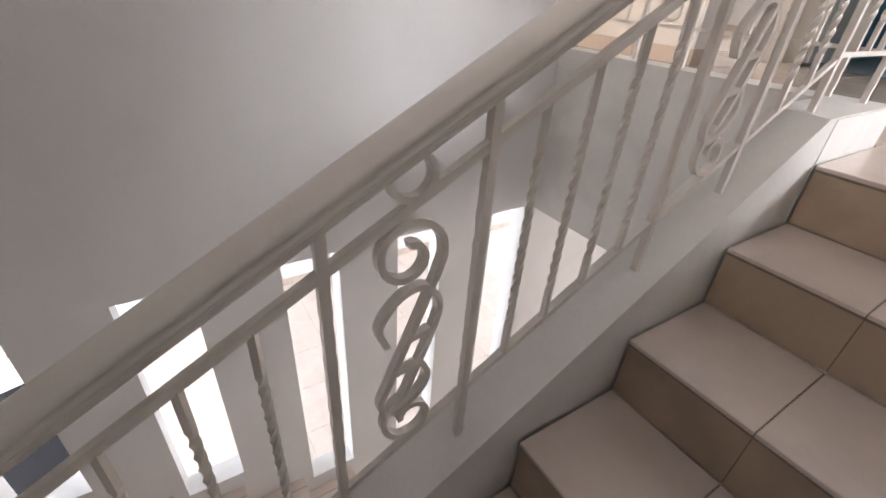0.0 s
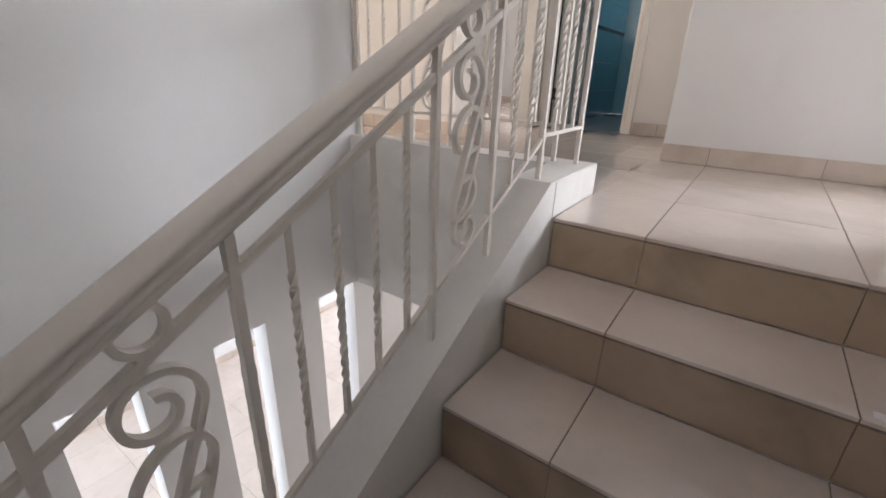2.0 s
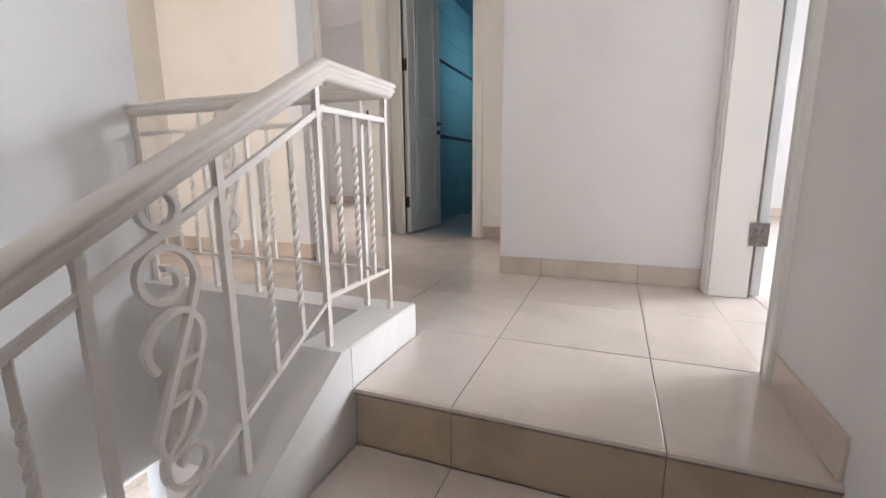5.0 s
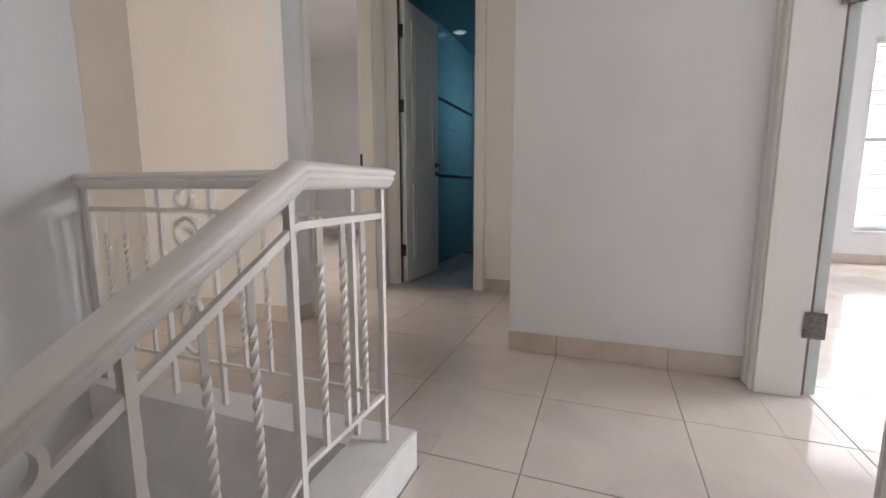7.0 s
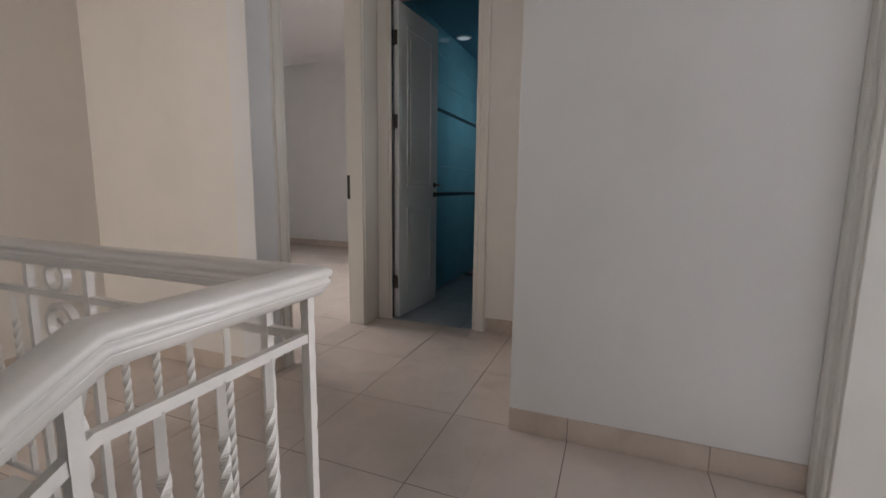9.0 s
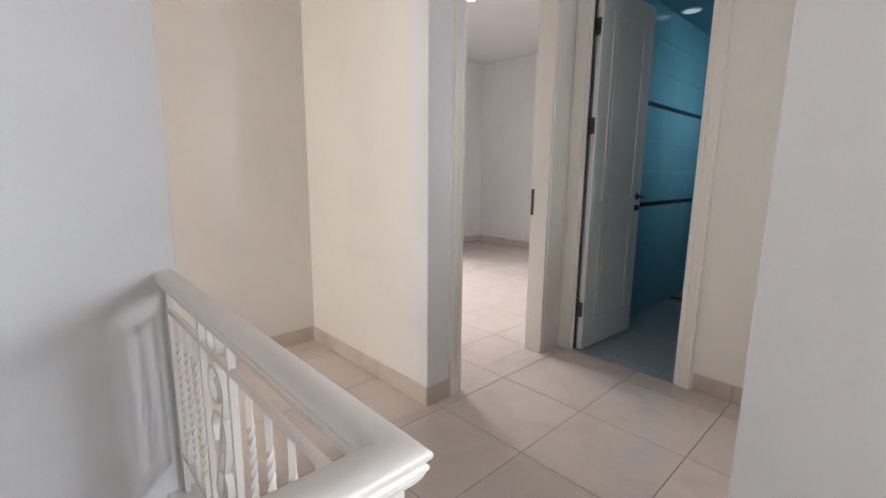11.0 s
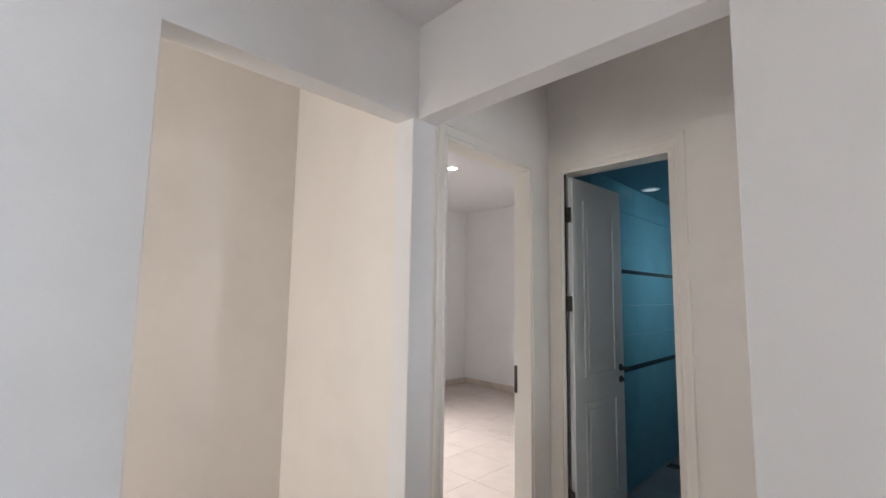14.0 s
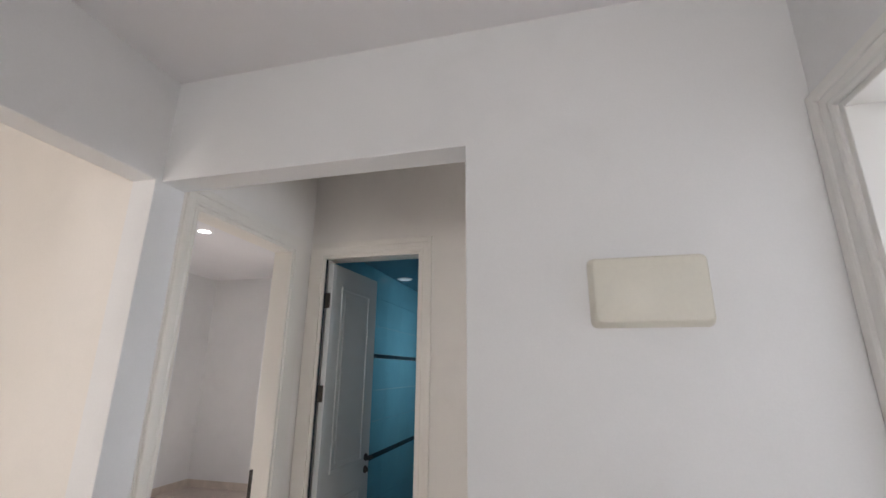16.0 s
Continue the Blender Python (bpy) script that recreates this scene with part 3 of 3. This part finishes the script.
def rose(u, d, face, z, radius=0.025):
    """A round plate with a rounded rim on a door's face."""
    bm = bmesh.new()
    loops = [[bm.verts.new((u + q * math.cos(a), d + face * h, z + q * math.sin(a))) for a in np.linspace(0, 2 * math.pi, 25)[:-1]]
             for q, h in ((radius, 0.0), (radius, 0.005), (radius * 0.9, 0.0075), (radius * 0.5, 0.008))]
    for a, b in zip(loops, loops[1:]):
        for k in range(24):
            bm.faces.new((a[k], a[(k + 1) % 24], b[(k + 1) % 24], b[k]))
    bm.faces.new(loops[-1])
    return bm


def panel_door(name, label, width, height, thick, grip=1.012):
    """A door leaf in its own space: hinged at the origin, running along +x, with two framed panels on both faces and a lever handle."""
    leaf = thing(name, label, "door")
    bm = box(0, width, -thick / 2, thick / 2, 0.012, height, 0.003)
    slab_ob = part("leaf", bm, LEAF, leaf)
    for z0, z1 in ((0.20, 0.86), (1.02, height - 0.14)):
        for face in (-1, 1):
            u0, u1, d = 0.12, width - 0.12, face * thick / 2
            bm = bmesh.new()
            for a0, a1, b0, b1 in ((u0, u1, z0, z0 + 0.022), (u0, u1, z1 - 0.022, z1), (u0, u0 + 0.022, z0 + 0.022, z1 - 0.022), (u1 - 0.022, u1, z0 + 0.022, z1 - 0.022)):
                box(a0, a1, min(d, d + face * 0.008), max(d, d + face * 0.008), b0, b1, 0.003, bm)
            part("panel_moulding", bm, LEAF, slab_ob)
            bm = box(u0 + 0.05, u1 - 0.05, min(d, d + face * 0.004), max(d, d + face * 0.004), z0 + 0.05, z1 - 0.05, 0.003)
            part("raised_panel", bm, LEAF, slab_ob)
    for face in (-1, 1):
        d = face * thick / 2
        handle = part("lever_handle", rose(width - 0.055, d, face, grip), BRONZE, leaf, "dark bronze lever on a round rose", True)
        bm = bmesh.new()
        box(width - 0.064, width - 0.046, min(d + face * 0.008, d + face * 0.05), max(d + face * 0.008, d + face * 0.05), grip - 0.009, grip + 0.009, 0.004, bm)
        box(width - 0.150, width - 0.046, min(d + face * 0.044, d + face * 0.058), max(d + face * 0.044, d + face * 0.058), grip - 0.0085, grip + 0.0085, 0.005, bm)
        part("lever", bm, BRONZE, handle)
        lock = part("lock_rose", rose(width - 0.055, d, face, grip - 0.082), BRONZE, leaf, "dark bronze lock rose", True)
        part("thumb_turn", box(width - 0.061, width - 0.049, min(d + face * 0.007, d + face * 0.026), max(d + face * 0.007, d + face * 0.026), grip - 0.097, grip - 0.067, 0.003), BRONZE, lock)
        part("latch_plate", box(width - 0.001, width + 0.0015, -0.011, 0.011, grip - 0.112, grip + 0.038, 0.001), BRONZE, leaf, "dark metal latch plate") if face > 0 else None
    return leaf


def hinge(parent, z, mat, height=0.10, spread=0.028):
    bm = bmesh.new()
    bmesh.ops.create_cone(bm, cap_ends=True, segments=12, radius1=0.007, radius2=0.007, depth=height, matrix=Matrix.Translation((0, 0, z)))
    barrel = part("hinge", bm, mat, parent, "metal butt hinge", True)
    for s in (-1, 1):
        part("hinge_plate", box(min(0, s * spread), max(0, s * spread), -0.0075, -0.0045, z - height / 2, z + height / 2, 0.001), mat, barrel)
        for dz in (-0.032, 0.0, 0.032):
            bm = bmesh.new()
            bmesh.ops.create_uvsphere(bm, u_segments=8, v_segments=4, radius=0.003, matrix=Matrix.Translation((s * spread * 0.6, -0.0075, z + dz)))
            part("screw", bm, mat, barrel)
    return barrel


bath_door = panel_door("door_1", "white panelled bathroom door standing open inwards, dark hinges", 0.648, 2.338, 0.038, 1.042)
bath_door.matrix_world = pose(-1.126, YB + 0.028, 0, 0, 0, 90 - 3.8)
for z in (0.294, 1.50, 2.085):
    h = hinge(bath_door, z, BRONZE)
    h.matrix_basis = pose(-0.012, 0.012, 0, 0, 0, -83)
room_door = panel_door("door_2", "white panelled room door folded back against the wall", 0.88, 2.295, 0.038)
room_door.matrix_world = pose(1.285, 1.362, 0, 0, 0, 89)
for z in (0.302, 1.52, 2.09):
    h = hinge(room_door, z, STEEL, 0.105, 0.036)
    h.matrix_basis = pose(-0.024, 0.018, 0, 0, 0, -89)


# ---- distribution board cover on the wall ahead ----
cover = thing("distribution_board", "cream plastic distribution board cover on the white wall", "electrical box", (0.586, YF, 1.78))


def at_cover(bm, name, label=""):
    ob = part(name, bm, PLASTIC, cover, label, True)
    ob.matrix_parent_inverse = Matrix.Translation((-0.586, -YF, -1.78))
    return ob


def tapered(x0, x1, z0, z1, y0, y1, inset):
    """A shallow cover whose rounded rim narrows towards the front."""
    bm = bmesh.new()
    rings = []
    for f, y in ((0.0, y0), (0.25, y0 - 0.45 * (y0 - y1)), (0.7, y0 - 0.85 * (y0 - y1)), (1.0, y1)):
        i, r = inset * f, 0.018
        ring = []
        for cx, cz, start in ((x1 - i - r, z1 - i - r, 0), (x0 + i + r, z1 - i - r, 90), (x0 + i + r, z0 + i + r, 180), (x1 - i - r, z0 + i + r, 270)):
            ring += [bm.verts.new((cx + r * math.cos(radians(start + a)), y, cz + r * math.sin(radians(start + a)))) for a in (0, 30, 60, 90)]
        rings.append(ring)
    n = len(rings[0])
    for a, b in zip(rings, rings[1:]):
        for j in range(n):
            bm.faces.new((a[j], a[(j + 1) % n], b[(j + 1) % n], b[j]))
    bm.faces.new(rings[-1])
    return bm


at_cover(tapered(0.424, 0.752, 1.769, 1.977, YF, YF - 0.045, 0.014), "body")
at_cover(box(0.440, 0.736, YF - 0.050, YF - 0.0452, 1.785, 1.961, 0.002), "lid")


# ---- ceiling downlight, and a dim disc for the bathroom streak ----
def downlight(x, y, z, label, face=LIT):
    ob = thing("downlight", label, "ceiling light", (x, y, z))
    bm = bmesh.new()
    for r0, r1, za, zb in ((0.060, 0.074, -0.008, -0.004), (0.074, 0.078, -0.004, 0.0)):
        loops = [[bm.verts.new((r * math.cos(a), r * math.sin(a), h)) for a in np.linspace(0, 2 * math.pi, 33)[:-1]] for r, h in ((r0, za), (r1, zb))]
        for i in range(32):
            bm.faces.new((loops[0][i], loops[0][(i + 1) % 32], loops[1][(i + 1) % 32], loops[1][i]))
    part("trim_ring", bm, TRIM, ob, smooth=True)
    bm = bmesh.new()
    bmesh.ops.create_circle(bm, cap_ends=True, segments=32, radius=0.061, matrix=Matrix.Translation((0, 0, -0.005)))
    part("diffuser", bm, face, ob, "lit white diffuser")


downlight(-3.18, 3.68, 3.03, "round lit recessed downlight in the bedroom ceiling")
# Added glowing disc that stands in for a reflected streak; no lamp is there.
downlight(-1.11, 4.13, 2.52, "round dim glowing disc in the bathroom ceiling, standing in for a reflected streak", DIM)


# ---- windows ----
def window(name, label, axis, face, lo, hi, z0, z1, columns, rows, bars=0):
    ob = thing(name, label, "window", kind="structure")

    def bx(a0, a1, u0, u1, b0, b1, bevel=0.003):
        return box(a0, a1, u0, u1, b0, b1, bevel) if axis == "x" else box(u0, u1, a0, a1, b0, b1, bevel)

    w = 0.045
    for u0, u1, b0, b1 in ((lo, lo + w, z0, z1), (hi - w, hi, z0, z1), (lo + w, hi - w, z0, z0 + w), (lo + w, hi - w, z1 - w, z1)):
        part("window_frame", bx(face, face + 0.05, u0, u1, b0, b1), ALUMINIUM, ob)
    for i in range(1, columns):
        u = lo + (hi - lo) * i / columns
        part("mullion", bx(face + 0.005, face + 0.045, u - 0.02, u + 0.02, z0 + w, z1 - w), ALUMINIUM, ob)
    for i in range(1, rows):
        z = z0 + (z1 - z0) * i / rows
        part("transom", bx(face + 0.007, face + 0.043, lo + w, hi - w, z - 0.02, z + 0.02), ALUMINIUM, ob)
    for i in range(bars):
        z = z0 + (z1 - z0) * (i + 0.5) / bars
        part("grille_bar", bx(face + 0.07, face + 0.08, lo, hi, z - 0.005, z + 0.005, 0.001), ALUMINIUM, ob)
    pane = part("pane", bx(face + 0.022, face + 0.028, lo + w, hi - w, z0 + w, z1 - w, 0), GLASS, ob)
    pane.visible_shadow = False
    return ob


window("window_1", "white metal balcony window with a horizontal grille", "y", 5.34, 3.0, 4.2, 0.30, 2.35, 2, 2, 14)
window("window_2", "white metal room window", "x", 4.56, 1.9, 3.8, 0.9, 2.4, 6, 1)
window("window_3", "white metal bedroom window", "x", -5.1, 2.0, 3.6, 0.85, 2.15, 2, 1)
window("window_8", "white metal window at the end of the recess", "y", -2.3, -2.35, -1.55, 0.7, 2.0, 2, 1)
window("window_4", "white metal window of the lower room", "y", -5.08, -4.1, -1.9, LOW + 0.3, -0.6, 3, 1)
window("window_5", "white metal front window of the lower room", "y", 5.04, -4.1, -1.9, LOW + 0.3, -0.6, 3, 1)
window("window_9", "white metal window added out of view in the lower hall", "y", 5.04, -0.9, 0.7, LOW + 0.3, -0.6, 2, 1)
window("window_6", "small white metal window added out of view in the bathroom", "x", 0.45, 4.05, 4.85, 1.7, 2.2, 2, 1)
window("window_7", "white metal window added out of view for the stair fill", "y", -3.78, -0.05, 0.85, 1.45, 2.55, 2, 1)

# ---- bathroom ----
drain = thing("floor_drain", "small steel floor drain with a dark slot in the bathroom floor", "drain", (-1.12, 4.58, 0))
part("drain_plate", box(-0.075, 0.075, -0.05, 0.05, 0.0, 0.010, 0.003), STEEL, drain)
part("drain_slot", box(-0.06, 0.06, -0.008, 0.008, 0.010, 0.0115), BORDER, drain, "dark drain slot")
sticker = thing("sticker", "small white paper sticker on a cream stair tread", "sticker", (0.826, -0.292, -RISE))
part("paper", box(-0.014, 0.014, -0.013, 0.013, 0.0, 0.0012), WHITE, sticker)
sticker.rotation_euler.z = radians(-6)
# dark mat in the lower room
mat_ob = thing("floor_mat", "dark woven mat on the lower room's tiled floor", "mat", (-3.35, -3.07, LOW))
mat_ob.rotation_euler.z = radians(19)
part("mat_body", box(-0.65, 0.65, -0.30, 0.30, 0.0, 0.02, 0.008), RUG, mat_ob)


# ---- floors: single tiles over dark joints ----
TILE_MESHES = {}


def tile_mesh(w, d, h, mat, edge=0.0012):
    """A tile with eased top edges, centred on its top face."""
    key = (round(w, 4), round(d, 4), round(h, 4), mat.name)
    if key not in TILE_MESHES:
        bm = bmesh.new()
        rings = []
        for z, i in ((-h, 0.0), (-edge * 0.6, 0.0), (0.0, edge)):
            rings.append([bm.verts.new((sx * (w / 2 - i), sy * (d / 2 - i), z)) for sx, sy in ((-1, -1), (1, -1), (1, 1), (-1, 1))])
        for a, b in zip(rings, rings[1:]):
            for j in range(4):
                bm.faces.new((a[j], a[(j + 1) % 4], b[(j + 1) % 4], b[j]))
        bm.faces.new(rings[-1])
        TILE_MESHES[key] = mesh_of("tile", bm, mat)
    return TILE_MESHES[key]


def lay(name, label, areas, z, mat, tile, gx, gy, gap=0.0034, thick=0.009):
    """A floor of single tiles on one grid, cut to rectangles (x0, x1, y0, y1), over a sheet of grout."""
    bm = bmesh.new()
    for x0, x1, y0, y1 in areas:
        box(x0, x1, y0, y1, z - 0.012, z - 0.0016, 0, bm)
    floor = structure(name, bm, GROUT, label, "floor")
    rng = random.Random(7)
    for x0, x1, y0, y1 in areas:
        for i in range(math.floor((x0 - gx) / tile), math.ceil((x1 - gx) / tile)):
            for j in range(math.floor((y0 - gy) / tile), math.ceil((y1 - gy) / tile)):
                a0, a1 = max(x0, gx + i * tile), min(x1, gx + (i + 1) * tile)
                b0, b1 = max(y0, gy + j * tile), min(y1, gy + (j + 1) * tile)
                if a1 - a0 < 0.012 or b1 - b0 < 0.012:
                    continue
                a0 += gap / 2 if a0 > x0 else 0
                a1 -= gap / 2 if a1 < x1 else 0
                b0 += gap / 2 if b0 > y0 else 0
                b1 -= gap / 2 if b1 < y1 else 0
                ob = new("tile", tile_mesh(a1 - a0, b1 - b0, thick, mat))
                ob.parent = floor
                ob.location = ((a0 + a1) / 2, (b0 + b1) / 2, z + rng.uniform(-0.0003, 0.0003))
    return floor


def skirting(name, label, axis, face, out, lo, hi, z, start, piece=0.5, height=0.10):
    """Skirting tiles along a wall face."""
    f0, f1 = min(face, face + out * 0.006), max(face, face + out * 0.006)
    bm = box(f0, f1, lo + 0.004, hi - 0.004, z + 0.001, z + height - 0.002) if axis == "x" else box(lo + 0.004, hi - 0.004, f0, f1, z + 0.001, z + height - 0.002)
    base = structure(name, bm, GROUT, label, "baseboard")
    u = start
    while u > lo:
        u -= piece
    while u < hi:
        a, b = max(u, lo), min(u + piece, hi)
        if b - a > 0.01:
            f0, f1 = min(face, face + out * 0.009), max(face, face + out * 0.009)
            a, b = a + (0.0013 if a > lo else 0), b - (0.0013 if b < hi else 0)
            bm = box(f0, f1, a, b, z + 0.001, z + height, 0.0015, segments=1) if axis == "x" else box(a, b, f0, f1, z + 0.001, z + height, 0.0015, segments=1)
            part("skirting_tile", bm, SKIRT, base)
        u += piece
    return base


lay("floor", "glossy cream tiled landing floor with dark joints",
    [(0.0, XR, 0.0, YF), (XL, 0.0, 0.42, YF), (XL, 0.90, YF, YB), (-2.515, XL - 0.124, -2.2, 1.44), (XL - 0.124, XL, 0.372, 1.44), (XR, XO, 0.505, 1.342), (XL - 0.12, XL, 1.685, 2.445)],
    0.0, TILE, T, GX, GY)
lay("floor_bedroom", "glossy cream tiled bedroom floor", [(-5.0, XL - 0.12, 1.56, 5.95)], 0.0, TILE, T, GX, GY)
lay("floor_room", "glossy cream tiled floor of the balcony room", [(XO, 4.5, -1.5, 5.3)], 0.0, TILE, T, GX, GY)
lay("floor_bathroom", "pale blue tiled bathroom floor", [(-1.225, 0.40, YB + 0.12, 4.98), (-1.155, -0.50, YB, YB + 0.12)], -0.003, BLUE_FLOOR, 0.3, -1.2, YB + 0.12)
lay("floor_lower", "glossy cream tiled lower floor", [(-4.5, XL - 0.12, -5.0, 5.0), (XL - 0.12, XR, 0.0, 5.0)], LOW, TILE, T, GX, GY, 0.0022)
lay("floor_half_landing", "cream tiled half landing floor", [(XL, XR, -3.7, YM)], MID, TILE, T, GX, GY)

skirting("baseboard_front", "peach tiled baseboard of the landing wall", "y", YF, -1, XC, XR - 0.016, 0, GX)
skirting("baseboard_right", "peach tiled baseboard beside the stair head", "x", XR, -1, 0.0, 0.403, 0, 0.0)
skirting("baseboard_niche_side", "peach tiled baseboard of the recess side", "y", 1.44, -1, -2.506, XL - 0.001, 0, GX)
skirting("baseboard_niche_back", "peach tiled baseboard of the recess back", "x", -2.515, 1, -2.2, 1.431, 0, GY)
skirting("baseboard_pillar", "peach tiled baseboard on the pillar face", "x", XL, 1, 1.431, 1.593, 0, 1.431)
skirting("baseboard_bathroom_wall", "peach tiled baseboard beside the bathroom door", "y", YB, -1, -0.40, 0.90, 0, GX)
skirting("baseboard_bedroom_far", "peach tiled baseboard of the bedroom", "y", 5.95, -1, -5.0, -1.4, 0, GX)
skirting("baseboard_bedroom_side", "peach tiled baseboard of the bedroom side", "x", -5.0, 1, 1.57, 5.94, 0, GY)
skirting("baseboard_balcony", "peach tiled baseboard of the balcony room", "y", 5.3, -1, XR + 0.18, 4.5, 0, GX)
skirting("baseboard_lower", "peach tiled baseboard of the lower room", "x", -4.5, 1, -5.0, 5.0, LOW, GY)

# blue wall tiles with two dark border courses on the bathroom's left wall
bath_wall = thing("bathroom_tiling", "blue glazed wall tiles with two dark border courses", "wall tiles", kind="structure")
courses = [(0.0, 0.30, BLUE), (0.30, 0.61, BLUE), (0.61, 0.935, BLUE), (0.935, 0.975, BORDER), (0.975, 1.23, BLUE), (1.23, 1.48, BLUE), (1.48, 1.745, BLUE),
           (1.745, 1.78, BORDER), (1.78, 2.02, BLUE), (2.02, 2.27, BLUE), (2.27, 2.52, BLUE)]
for z0, z1, mat in courses:
    y = YB + 0.12
    while y < 4.97:
        y1 = min(y + 0.4, 4.975)
        key = ("wall", round(z1 - z0, 4), round(y1 - y, 4), mat.name)
        if key not in TILE_MESHES:
            TILE_MESHES[key] = mesh_of("wall_tile", box(0, 0.012 if mat is BORDER else 0.009, 0.0008, y1 - y - 0.0008, 0.0008, z1 - z0 - 0.0008, 0.001, segments=1), mat)
        ob = new("border_tile" if mat is BORDER else "wall_tile", TILE_MESHES[key])
        ob.parent = bath_wall
        ob.location = (-1.224, y, z0)
        y = y1

# ---- step tiles ----
def step_tiles(parent, lo, hi, edges, nose_y, top, facing, deep):
    """Treads and a riser of one step, cut at the joints."""
    for a, b in zip(edges, edges[1:]):
        a0, b0 = a + (0.0011 if a > lo else 0), b - (0.0011 if b < hi else 0)
        y0, y1 = sorted((nose_y + facing * 0.012, nose_y - facing * deep))
        bm = bmesh.new()
        box(a0, b0, y0, y1, top - 0.012, top, 0.0018, bm, segments=1)
        part("tread_tile", bm, TILE, parent)
        y0, y1 = sorted((nose_y, nose_y + facing * 0.008))
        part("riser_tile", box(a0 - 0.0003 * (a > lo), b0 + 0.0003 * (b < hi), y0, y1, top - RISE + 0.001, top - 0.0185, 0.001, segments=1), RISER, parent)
    y0, y1 = sorted((nose_y + facing * 0.010, nose_y - facing * (deep - 0.002)))
    part("tread_joint", box(lo + 0.002, hi - 0.002, y0, y1, top - 0.011, top - 0.0016), GROUT, parent)
    y0, y1 = sorted((nose_y + facing * 0.001, nose_y + facing * 0.0066))
    part("riser_joint", box(lo + 0.002, hi - 0.002, y0, y1, top - RISE + 0.002, top - 0.019), GROUT, parent)
    y0, y1 = sorted((nose_y, nose_y + facing * 0.0095))
    part("nosing_joint", box(lo, hi, y0, y1, top - 0.0185, top - 0.0122), NOSE, parent, "dark worn joint under the nosing")


cuts = [0.0, GX, GX + T, XR]
for k in range(0, STEPS):
    if k:
        step_tiles(stairs_up, 0.0, XR, cuts, -GOING * k, -RISE * k, -1, GOING - 0.009)
    else:
        for a, b in zip(cuts, cuts[1:]):
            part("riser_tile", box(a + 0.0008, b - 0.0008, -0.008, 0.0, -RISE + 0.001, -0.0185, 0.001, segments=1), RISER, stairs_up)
            part("nosing_tile", box(a + 0.0005, b - 0.0005, -0.012, -0.0002, -0.012, 0.0, 0.0018, segments=1), TILE, stairs_up)
        part("nosing_joint", box(0.0, XR, -0.0095, 0.0, -0.0185, -0.0122), NOSE, stairs_up, "dark worn joint under the nosing")
low_cuts = [XL + 0.002, GX - 3 * T, GX - 2 * T, GX - T, -0.161]
for k in range(0, STEPS):
    step_tiles(stairs_down, XL + 0.002, -0.161, low_cuts, YM + GOING * k, MID - RISE * k, 1, GOING - 0.009 if k else 0.02)
